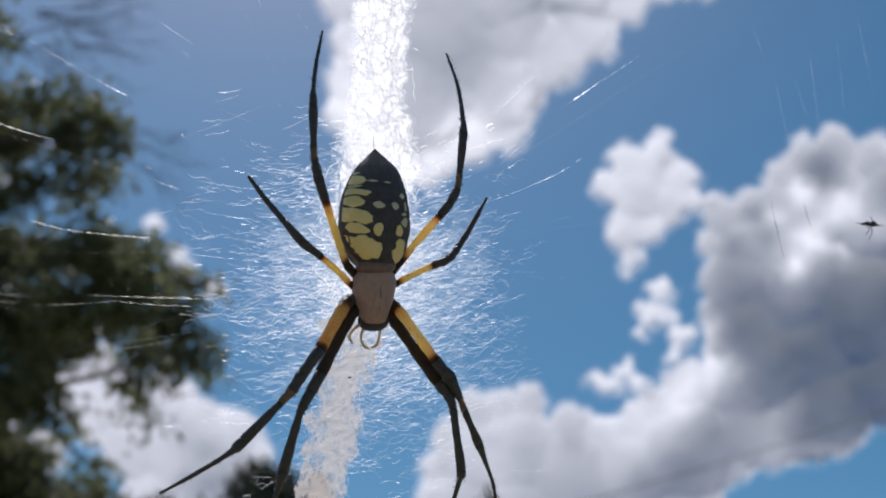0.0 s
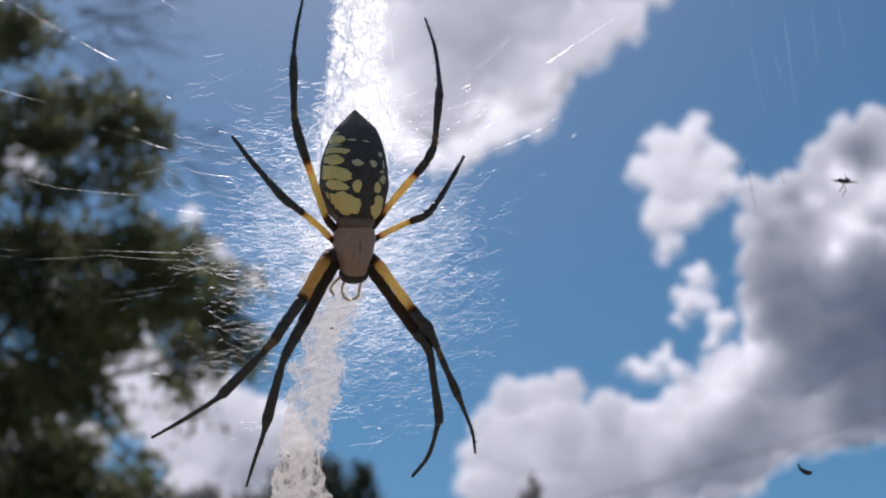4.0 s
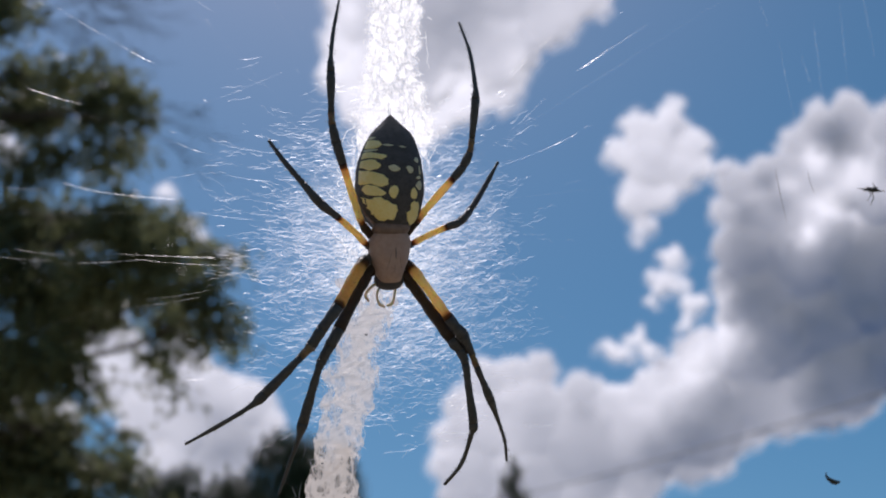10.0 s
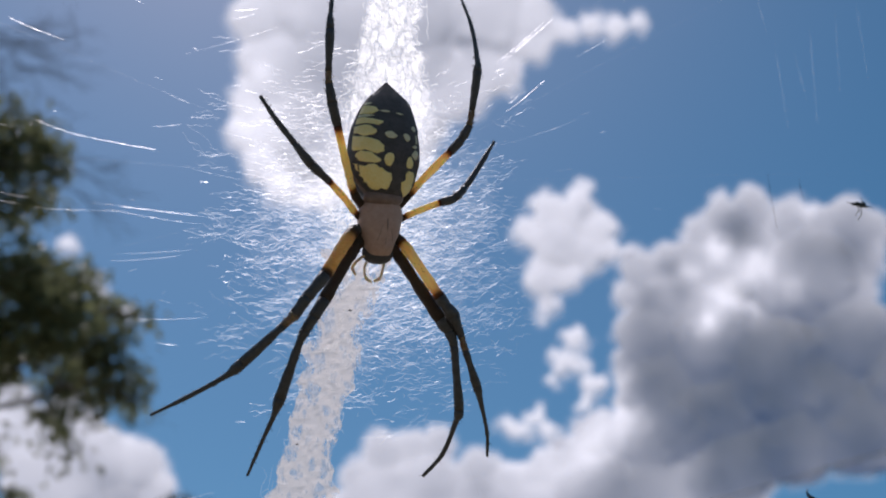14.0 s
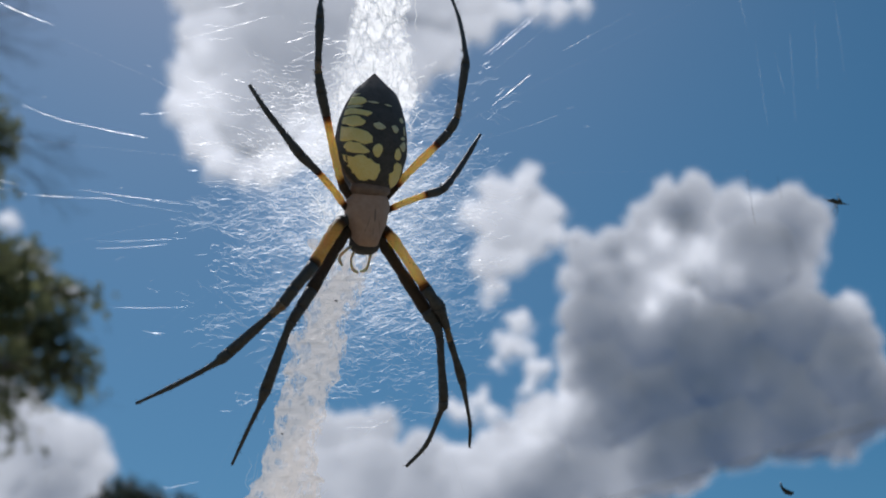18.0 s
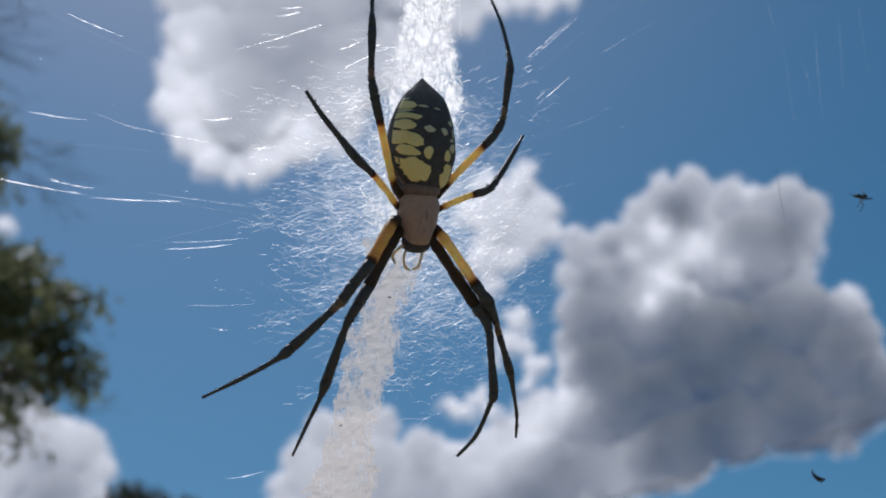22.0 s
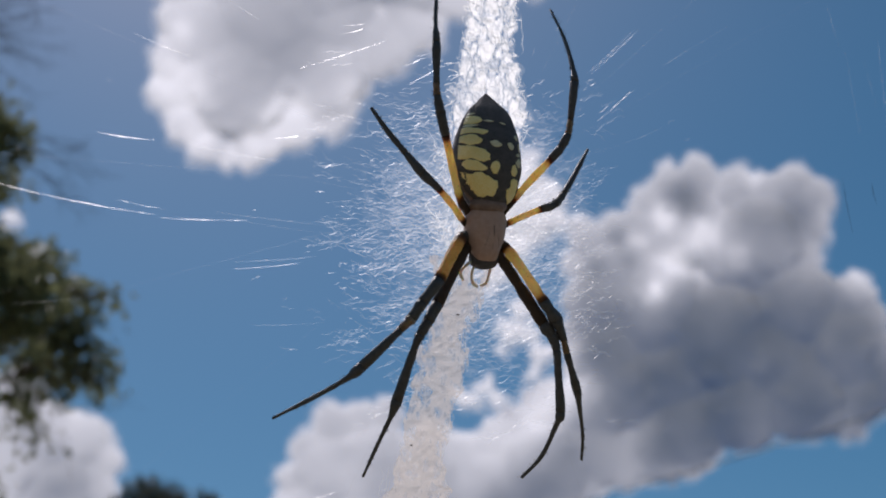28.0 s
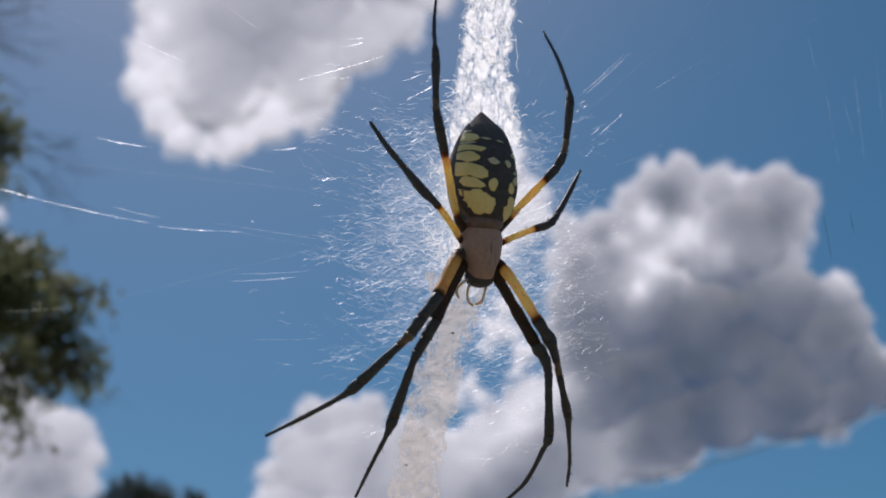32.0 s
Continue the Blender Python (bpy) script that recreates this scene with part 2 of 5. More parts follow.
def tube(path, radii, sides=8, closed=True):
    """Verts and faces of a round tube along a path, with one radius a point."""
    path = [Vector(p) for p in path]
    verts, faces = [], []
    side = None
    for i, p in enumerate(path):
        way = (path[min(i + 1, len(path) - 1)] - path[max(i - 1, 0)]).normalized()
        if side is None:
            side = way.orthogonal().normalized()
        side = (side - way * side.dot(way)).normalized()
        up = way.cross(side)
        for k in range(sides):
            a = 2 * math.pi * k / sides
            verts.append(p + (side * math.cos(a) + up * math.sin(a)) * radii[i])
    for i in range(len(path) - 1):
        for k in range(sides):
            q = (k + 1) % sides
            faces.append((i * sides + k, i * sides + q, (i + 1) * sides + q, (i + 1) * sides + k))
    if closed:
        faces.append(tuple(range(sides))[::-1])
        faces.append(tuple(range(len(verts) - sides, len(verts))))
    return verts, faces


def smooth_path(points, steps=4):
    """Catmull-Rom through points of any width (numpy rows)."""
    p = np.array(points, float)
    p = np.vstack([2 * p[0] - p[1], p, 2 * p[-1] - p[-2]])
    out = []
    for i in range(1, len(p) - 2):
        for s in range(steps):
            t = s / steps
            out.append(0.5 * (2 * p[i] + (p[i + 1] - p[i - 1]) * t + (2 * p[i - 1] - 5 * p[i] + 4 * p[i + 1] - p[i + 2]) * t * t + (3 * p[i] - p[i - 1] - 3 * p[i + 1] + p[i + 2]) * t ** 3))
    out.append(p[-2])
    return np.array(out)


def lattice_noise(x, y, seed):
    """Smooth value noise in 0..1 on numpy arrays."""
    table = np.random.RandomState(seed).rand(256, 256)
    xi, yi = np.floor(x).astype(int), np.floor(y).astype(int)
    fx, fy = x - xi, y - yi
    fx, fy = fx * fx * (3 - 2 * fx), fy * fy * (3 - 2 * fy)
    a, b = table[xi % 256, yi % 256], table[(xi + 1) % 256, yi % 256]
    c, d = table[xi % 256, (yi + 1) % 256], table[(xi + 1) % 256, (yi + 1) % 256]
    return (a * (1 - fx) + b * fx) * (1 - fy) + (c * (1 - fx) + d * fx) * fy


def fbm(x, y, seed, octaves=5):
    total, amp, norm = 0, 1.0, 0
    for k in range(octaves):
        total = total + amp * lattice_noise(x * 2 ** k + 31.7 * k, y * 2 ** k + 11.3 * k, seed + k)
        norm += amp
        amp *= 0.55
    return total / norm


# ---- ground ----
ring = [(4200 * math.cos(a * math.pi / 32), 4200 * math.sin(a * math.pi / 32), 0) for a in range(64)]
tagged(link("ground", ring, [tuple(range(64))], GRASS, smooth=False), "dry summer grass reaching to the horizon", "ground", kind="structure")

# ---- clouds: lumps as (x, y, radius) in thousandths of their distance ----
SKY_AWAY = 2200.0


def blur(a, times):
    for _ in range(times):
        b = np.pad(a, 1, mode="edge")
        a = (b[1:-1, 1:-1] * 2 + b[:-2, 1:-1] + b[2:, 1:-1] + b[1:-1, :-2] + b[1:-1, 2:]) / 6
    return a


def billows(rows, rng):
    """Balls growing on balls, two generations of them, as (x, y, z, radius): the cauliflower heads of a cumulus."""
    balls = [(x, y, 0.0, r) for x, y, r in rows]
    young = balls
    for count, least, most, stop in ((14, 0.24, 0.42, 6.0), (5, 0.3, 0.5, 4.0)):
        older, young = young, []
        for x, y, z, r in older:
            if r < stop:
                continue
            for _ in range(count):
                a, up = rng.uniform(0, 2 * math.pi), rng.uniform(-0.1, 1.0)
                flat = math.sqrt(1 - up * up)
                reach = r * rng.uniform(0.56, 0.8)
                young.append((x + math.cos(a) * flat * reach, y + math.sin(a) * flat * reach, z + up * reach, r * rng.uniform(least, most)))
        balls = balls + young
    return balls


def cloud(name, lumps, shading, label, drift, seed, ragged=1.0, body_shade=0.42, relief=0.36):
    """A sheet of billows in the outline of the lumps; the rows with a depth as fourth number paint grey shade or lit
    white into it.
    """
    rows = np.array(lumps, float)
    lo, hi = (rows[:, :2] - rows[:, 2:3] * 1.7).min(0), (rows[:, :2] + rows[:, 2:3] * 1.7).max(0)
    step = 1.5
    gx, gy = np.meshgrid(np.arange(lo[0], hi[0], step), np.arange(lo[1], hi[1], step), indexing="ij")
    wx = gx + 5 * ragged * (fbm(gx / 8, gy / 8, seed, 3) - 0.5) * 2
    wy = gy + 5 * ragged * (fbm(gx / 8, gy / 8, seed + 20, 3) - 0.5) * 2
    inside, height = np.full(gx.shape, -30.0), np.full(gx.shape, -20.0)
    for x, y, z, r in billows(rows[:, :3].tolist(), random.Random(seed)):
        i, j, w = int((x - lo[0]) / step), int((y - lo[1]) / step), int((r + 12) / step) + 2
        part = (slice(max(i - w, 0), max(i + w + 1, 0)), slice(max(j - w, 0), max(j + w + 1, 0)))
        d = np.hypot(wx[part] - x, wy[part] - y)
        inside[part] = np.maximum(inside[part], r - d)
        height[part] = np.maximum(height[part], np.where(d < r, z + np.sqrt(np.clip(r * r - d * d, 0, None)), -20.0))
    inside = blur(inside, 1)
    under = np.clip(np.gradient(blur(np.clip(height, 0, 80), 12), axis=1) / step * 1.6, 0, 1)
    crowd = sum(np.exp(-((wx - x) ** 2 + (wy - y) ** 2) / r ** 2 * 1.15) for x, y, r in rows[:, :3])
    edge = np.clip(np.maximum(inside / (6.5 + 9 * under) + 0.35, (crowd - 0.62) * 3.0), -1, 3)
    broad = blur(np.clip(height, 0, 80), 12)
    height = blur(np.clip(height, 0, 80), 9)
    edge = np.clip(edge + np.clip(broad - 8, 0, 30) / 12, -1, 3)
    # painted shade: grey within, left bright along the rims
    depth = body_shade * (1 - np.exp(-np.clip(broad, 0, None) / 16))
    for x, y, r, deep in shading:
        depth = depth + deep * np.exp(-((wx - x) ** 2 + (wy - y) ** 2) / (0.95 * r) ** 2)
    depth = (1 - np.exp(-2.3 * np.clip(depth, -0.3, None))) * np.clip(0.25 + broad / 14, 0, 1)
    # shade painted into the hollows between the heads, the heads themselves lightened
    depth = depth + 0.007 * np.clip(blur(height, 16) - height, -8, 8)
    keep = edge > -0.5
    k = SKY_AWAY / 1000
    turned = -relief * height * k
    relief = turned * 0.12
    number = -np.ones(gx.shape, int)
    number[keep] = np.arange(keep.sum())
    verts = np.stack([gx[keep] * k, gy[keep] * k, relief[keep]], 1)
    q = np.stack([number[:-1, :-1], number[1:, :-1], number[1:, 1:], number[:-1, 1:]], -1).reshape(-1, 4)
    q = q[(q >= 0).all(1)]
    # normals of the whole sheet, so that the billows meet without a seam
    proud = np.stack([verts[:, 0], verts[:, 1], turned[keep]], 1)
    a, b, c, d = (proud[q[:, n]] for n in range(4))
    flat = np.cross(c - a, d - b)
    normal = np.zeros_like(verts)
    for n in range(4):
        np.add.at(normal, q[:, n], flat)
    normal /= np.linalg.norm(normal, axis=1, keepdims=True) + 1e-9
    # each billow is the stretch of the sheet nearest to one of a few far-apart lumps
    heads = [rows[0]]
    while len(heads) < max(2, len(rows) // 6):
        heads.append(max(rows, key=lambda r: min(np.hypot(r[0] - h[0], r[1] - h[1]) for h in heads)))
    middle = verts[q].mean(1)[:, :2] / k
    nearest = np.argmin([np.hypot(middle[:, 0] - h[0], middle[:, 1] - h[1]) for h in heads], axis=0)
    ob = empty(name, Matrix(), label, "cloud", "clouds in the summer sky")
    # split each stretch into pieces that hang together, and drop the crumbs
    root = np.arange(len(verts))
    pieces = []
    for n in range(len(heads)):
        mine = q[nearest == n]
        root[:] = np.arange(len(verts))
        while len(mine):
            low = root[mine].min(1)
            before = root.copy()
            np.minimum.at(root, mine, low[:, None])
            root = root[root]
            if (before == root).all():
                break
        marks = root[mine[:, 0]] if len(mine) else np.zeros(0)
        pieces += [mine[marks == m] for m in np.unique(marks)]
    for mine in pieces:
        if len(mine) < 30:
            continue
        used, faces = np.unique(mine, return_inverse=True)
        billow = link("billow", verts[used], faces.reshape(-1, 4).tolist(), CLOUD, ob)
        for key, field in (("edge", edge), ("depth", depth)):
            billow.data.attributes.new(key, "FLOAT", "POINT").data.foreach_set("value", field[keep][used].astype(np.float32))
        billow.data.normals_split_custom_set_from_vertices(normal[used].tolist())
    CLOUDS.append((ob, drift))
    return ob


CLOUDS = []
DRIFT_LOW, DRIFT_HIGH = (-1.130, 0.369), (-2.597, 1.043)
CREST = [
    (338.3, 88, 18.5), (313.4, 76, 20.5), (294.8, 62.5, 16.6), (372.5, 79.6, 20.5), (398.7, 77.6, 17.5), (424.5, 82.6, 20.5),
    (443.5, 72.4, 21.4), (445.2, 47.2, 16.6), (440.1, 21.5, 16.6), (329, 36, 34.1), (396.6, 30.9, 43.9), (241.8, 28.6, 19.5),
    (265.2, 33.8, 18.5), (229.2, 6.3, 12.7), (288.2, 33, 24.4),
]
BULK = [
    (483.6, -14.6, 23.4), (498.4, -38, 21.4), (508.4, -67.8, 22.4), (481.3, -59.4, 39), (431.5, -22.1, 39), (525.6, -87.1, 24.4),
    (494.9, -104.1, 26.8), (442.1, -102.2, 41.4), (385.8, -115.6, 39), (335.8, -138.5, 34.1), (265.1, -73.1, 34.1), (251.9, -29.3, 29.2),
    (277.2, -102.1, 39), (307.9, -30.5, 43.9), (366.2, -56.7, 48.7), (234, -25.6, 14.6), (233.5, -55.3, 13.6), (240.3, -79.6, 15.6),
    (551.8, -80.4, 24.4), (569.2, -99.7, 21.9), (301.6, -160.2, 21.9), (342.6, -163, 15.6), (485.5, -122.4, 19.5), (322.2, -89.4, 34.1),
    (408.9, -74, 39), (275.1, 2.1, 26.8), (254.9, 0.7, 21.9), (301.1, -6, 29.2), (366.3, 18.7, 29.2), (338.2, 51.8, 24.4),
]
FOOT = [
    (26.9, -140.9, 18.5), (50.3, -136.2, 16.6), (72.2, -132.8, 17.5), (109.5, -152.5, 19.5), (130.4, -162.4, 15.6), (144.9, -165.8, 19.5),
    (169.2, -155.2, 23.4), (188.6, -140.7, 23.4), (216.2, -121.3, 26.8), (7.2, -160.4, 16.6), (-7.6, -188.8, 14.6), (-13.7, -214.2, 11.7),
    (25.6, -184, 31.7), (64.6, -179.2, 36.5), (15.5, -225.6, 31.7), (64.3, -230.6, 36.5), (113.2, -198.9, 41.4), (112.9, -238, 29.2),
    (161.7, -194.2, 36.5), (161.5, -228.4, 21.9), (210.2, -174.8, 43.9), (205.2, -213.8, 20.5), (229.4, -211.4, 12.7), (39.7, -267.3, 34.1),
    (93.3, -267.4, 29.2), (142, -257.7, 19.5), (258.5, -160.4, 29.2), (246.4, -187.1, 17.5), (282.6, -167.8, 23.4), (311.5, -155.8, 29.2),
    (258.7, -116.7, 34.1), (345.1, -146.2, 24.4),
]
TUFT = [
    (185.9, 92.2, 9.7), (158.3, 75.6, 17.1), (182.4, 72.9, 19.5), (204, 60.6, 17.1), (141.7, 53, 13.6), (167.8, 46.4, 24.4),
    (197.7, 41.3, 18.5), (216.9, 42.6, 10.7), (231.4, 42.5, 5.8), (158, 17.4, 18.5), (161.7, -6.8, 11.7), (157.8, -21.4, 5.8),
    (179.7, 17.3, 12.7),
]
RAGS = [
    (187.6, -36.2, 11.7), (177.9, -57, 11.7), (170.1, -72.5, 6.8), (192.8, -60.5, 9.7), (204.8, -77.5, 11.7), (198.5, -93, 8.8),
    (157.3, -104, 8.8), (134, -112.2, 9.7), (145.1, -118.6, 9.7), (164.5, -117.2, 8.8), (177.6, -122.1, 5.8), (191.2, -109.1, 4.9),
]
LOW_BANK = [
    (-424.4, 65.7, 17.5), (-399.1, 70.2, 16.6), (-384.1, 57.5, 11.7), (-429.8, 46, 11.7), (-249.3, 20.3, 9.7), (-229.8, -7.1, 10.7),
    (-220, -18.1, 7.8), (-195.5, -33.3, 8.8), (-329, -114.2, 14.6), (-308.7, -99.6, 16.6), (-293.5, -90, 10.7), (-286.3, -109.8, 18.5),
    (-316.7, -129.2, 20.5), (-291.8, -139.3, 20.5), (-261.8, -135.7, 21.4), (-244, -115.2, 12.7), (-236.3, -101.5, 8.8), (-237, -140.9, 20.5),
    (-212.2, -146, 20.5), (-187.6, -156.1, 16.6), (-272, -151.8, 16.6), (-302.1, -155, 16.6), (-417.8, -157.8, 26.8), (-375.7, -49.3, 18.5),
    (-319.8, -10.6, 12.7), (-342.5, -175.9, 19.5), (-382.5, -158.2, 19.5),
]
LOW_BANK_EAST = [
    (-210.5, -164.8, 28.3), (-178.6, -160.6, 22.4), (-161.1, -177.6, 15.6), (-222.9, -124, 11.7), (-233.4, -135.5, 14.6), (-198.7, -199.5, 28.3),
    (-166.3, -200.1, 17.5), (-232.3, -180.1, 29.2), (-205.8, -225.7, 29.2), (-264.8, -172.6, 29.2), (-252.1, -218.7, 29.2),
]
OVERHEAD_WEST = [
    (-79.1, 179.1, 20.5), (-81.3, 145, 20.5), (-85.7, 115.6, 16.6), (-66.9, 92.1, 19.5), (-50.1, 71.3, 16.6), (-32.2, 61.2, 9.7),
    (-9.5, 77.5, 17.5), (22.9, 94.8, 22.4), (-23.1, 130.8, 51.2), (-2.8, 181.3, 48.7), (-49.7, 167.2, 39), (48.8, 137.1, 39),
    (57.3, 101.1, 17.5), (95.6, 165.8, 26.8), (123.8, 183.1, 22.4), (136.7, 176.9, 14.6), (156.5, 210.9, 18.5), (190.5, 224.1, 10.7),
    (230.5, 227.9, 11.7), (-82, 217.6, 24.4), (-30.6, 232.3, 43.9), (42.1, 229.6, 48.7), (114.7, 241.6, 39), (173, 224.9, 12.7),
    (210.3, 229, 12.7), (250.2, 234.8, 9.7),
]
OVERHEAD_EAST = [
    (132.1, 207.6, 16.6), (115, 193, 18.5), (93.1, 178.4, 15.6), (76, 134.5, 12.7), (63.8, 122.3, 12.7), (51.7, 136.9, 21.4),
    (32.2, 115, 16.6), (13.6, 100.4, 13.6), (2.9, 83.3, 17.5), (-11.7, 68.7, 14.6), (17.5, 156.4, 39), (56.5, 185.7, 34.1),
    (-21.4, 117.4, 29.2), (-65.3, 122.3, 22.4), (105.3, 229.5, 29.2), (154, 234.4, 24.4), (56.5, 244.1, 43.9), (-1.9, 214.9, 43.9),
]
# painted light and shade: x, y, radius, then grey (plus) or bright (minus)
TOWER_SHADE = [
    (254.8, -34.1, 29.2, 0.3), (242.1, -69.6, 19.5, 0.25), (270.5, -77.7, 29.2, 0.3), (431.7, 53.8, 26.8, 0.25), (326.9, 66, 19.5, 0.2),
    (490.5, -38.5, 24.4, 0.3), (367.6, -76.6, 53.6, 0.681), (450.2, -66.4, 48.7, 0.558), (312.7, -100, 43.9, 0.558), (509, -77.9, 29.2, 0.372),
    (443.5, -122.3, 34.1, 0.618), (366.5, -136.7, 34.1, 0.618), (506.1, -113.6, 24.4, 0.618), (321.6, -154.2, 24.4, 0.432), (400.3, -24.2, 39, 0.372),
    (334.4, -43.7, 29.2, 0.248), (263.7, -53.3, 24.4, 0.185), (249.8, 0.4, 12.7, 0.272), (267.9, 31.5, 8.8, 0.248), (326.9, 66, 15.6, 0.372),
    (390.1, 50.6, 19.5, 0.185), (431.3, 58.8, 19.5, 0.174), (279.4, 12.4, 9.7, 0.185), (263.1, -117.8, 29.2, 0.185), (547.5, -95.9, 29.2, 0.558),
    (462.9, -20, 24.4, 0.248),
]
TOWER_LIT = [
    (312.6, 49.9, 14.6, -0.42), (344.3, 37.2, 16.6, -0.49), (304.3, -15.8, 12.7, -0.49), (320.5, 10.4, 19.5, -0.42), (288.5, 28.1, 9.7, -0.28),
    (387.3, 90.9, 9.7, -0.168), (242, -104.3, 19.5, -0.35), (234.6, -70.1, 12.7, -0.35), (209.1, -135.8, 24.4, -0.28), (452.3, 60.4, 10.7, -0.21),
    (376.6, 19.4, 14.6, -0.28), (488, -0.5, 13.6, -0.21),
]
FOOT_SHADING = [
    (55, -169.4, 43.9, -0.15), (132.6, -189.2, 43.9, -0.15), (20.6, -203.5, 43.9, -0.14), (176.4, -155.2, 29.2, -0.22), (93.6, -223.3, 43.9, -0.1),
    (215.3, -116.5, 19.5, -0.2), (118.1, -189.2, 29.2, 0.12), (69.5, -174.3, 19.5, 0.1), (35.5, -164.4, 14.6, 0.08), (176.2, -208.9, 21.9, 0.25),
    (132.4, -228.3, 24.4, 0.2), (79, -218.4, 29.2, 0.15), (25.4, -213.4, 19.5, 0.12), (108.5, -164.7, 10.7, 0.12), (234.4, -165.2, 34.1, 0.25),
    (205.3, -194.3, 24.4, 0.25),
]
BANK_SHADE = [
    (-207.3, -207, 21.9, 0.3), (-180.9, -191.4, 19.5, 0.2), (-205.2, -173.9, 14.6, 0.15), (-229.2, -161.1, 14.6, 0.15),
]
TUFT_SHADE = [
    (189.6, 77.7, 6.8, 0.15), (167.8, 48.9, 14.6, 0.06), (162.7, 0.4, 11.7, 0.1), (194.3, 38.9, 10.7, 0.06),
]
OVERHEAD_SHADE = [
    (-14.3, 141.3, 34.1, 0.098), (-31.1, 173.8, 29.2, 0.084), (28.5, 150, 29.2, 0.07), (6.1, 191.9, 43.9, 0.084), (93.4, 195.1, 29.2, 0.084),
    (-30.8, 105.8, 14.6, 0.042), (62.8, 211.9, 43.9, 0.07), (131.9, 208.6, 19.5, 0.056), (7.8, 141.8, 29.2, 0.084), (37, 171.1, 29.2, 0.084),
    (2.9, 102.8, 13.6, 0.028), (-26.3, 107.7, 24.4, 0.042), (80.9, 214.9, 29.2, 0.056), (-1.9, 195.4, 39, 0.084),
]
OVERHEAD_LIT = [
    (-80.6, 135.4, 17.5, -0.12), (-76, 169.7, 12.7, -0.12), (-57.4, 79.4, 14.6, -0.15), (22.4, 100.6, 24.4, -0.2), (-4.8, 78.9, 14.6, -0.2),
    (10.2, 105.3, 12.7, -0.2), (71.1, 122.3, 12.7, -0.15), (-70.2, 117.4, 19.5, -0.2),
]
cloud("cloud", CREST + BULK + FOOT, TOWER_SHADE + TOWER_LIT + FOOT_SHADING, "towering white cumulus cloud with a grey base", DRIFT_LOW, 3)
cloud("cloud", TUFT, TUFT_SHADE, "small ragged white cumulus tuft beside the tower", DRIFT_LOW, 103, 1.3, 0.12)
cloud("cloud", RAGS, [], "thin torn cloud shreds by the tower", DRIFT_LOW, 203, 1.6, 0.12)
cloud("cloud", LOW_BANK + LOW_BANK_EAST, BANK_SHADE, "low white cumulus bank behind the trees", DRIFT_LOW, 303, 1.0, 0.2)
cloud("cloud", OVERHEAD_WEST + OVERHEAD_EAST, OVERHEAD_SHADE + OVERHEAD_LIT, "grey-bellied cumulus with sunlit silver edges", DRIFT_HIGH, 403, 1.0, 0.12, 0.3)

# ---- trees: lumps of foliage as (x, y, radius) in thousandths of their distance ----


def place(x, y, away):
    """A point seen from the first camera, x and y in thousandths of the depth away."""
    return FIRST @ Vector((x * away / 1000, y * away / 1000, -away))


def leaves(lumps, away, size, count, rng, spread=1.0, droop=0.3):
    """Many small folded leaves, gathered in sprays inside the lumps."""
    verts, faces = [], []
    for x, y, r in lumps:
        middle = place(x, y, away + rng.uniform(-1, 1) * spread)
        rad = r * away / 1000
        sprays = max(4, int(count * (r / 20) ** 2))
        for _ in range(sprays):
            way = Vector((rng.gauss(0, 1), rng.gauss(0, 1), rng.gauss(0, 1))).normalized()
            at = middle + way * rad * rng.random() ** 0.45 * rng.uniform(0.6, 1.12)
            for _ in range(rng.randint(5, 11)):
                p = at + Vector((rng.gauss(0, 1), rng.gauss(0, 1), rng.gauss(0, 0.7))) * size * 1.3
                out = (Vector((rng.gauss(0, 1), rng.gauss(0, 1), rng.gauss(0, 0.6) - droop)) + way * 0.5).normalized()
                side = out.orthogonal().normalized()
                side.rotate(Matrix.Rotation(rng.uniform(0, 6.28), 3, out))
                fold = out.cross(side)
                s = size * rng.uniform(0.6, 1.3)
                n = len(verts)
                verts += [p, p + out * s * 0.35 + side * s * 0.36 + fold * s * 0.1, p + out * s * 0.75 + side * s * 0.25 + fold * s * 0.08, p + out * s,
                          p + out * s * 0.75 - side * s * 0.25 + fold * s * 0.08, p + out * s * 0.35 - side * s * 0.36 + fold * s * 0.1]
                faces += [(n, n + 1, n + 2, n + 3), (n, n + 3, n + 4, n + 5)]
    return verts, faces


def branch(verts, faces, start, end, r0, r1, rng, bend=0.12, sides=6):
    start, end = Vector(start), Vector(end)
    length = (end - start).length
    pts = []
    for i in range(7):
        t = i / 6
        p = start.lerp(end, t)
        p += Vector((rng.gauss(0, 1), rng.gauss(0, 1), rng.gauss(0, 1))) * length * bend * 0.3 * math.sin(math.pi * t)
        p.z += length * bend * math.sin(math.pi * t)
        pts.append(p)
    v, f = tube(pts, [r0 + (r1 - r0) * i / 6 for i in range(7)], sides)
    n = len(verts)
    verts += v
    faces += [tuple(a + n for a in q) for q in f]
    return pts


def twigs(verts, faces, start, way, length, radius, depth, rng):
    pts = branch(verts, faces, start, Vector(start) + Vector(way) * length, radius, radius * 0.35, rng, 0.1, 4)
    if depth:
        for i in range(2, 7):
            turn = Vector((rng.gauss(0, 0.5), rng.gauss(0, 0.5), rng.gauss(0, 0.5)))
            twigs(verts, faces, pts[i], (Vector(way) + turn).normalized(), length * rng.uniform(0.35, 0.6), radius * 0.5, depth - 1, rng)


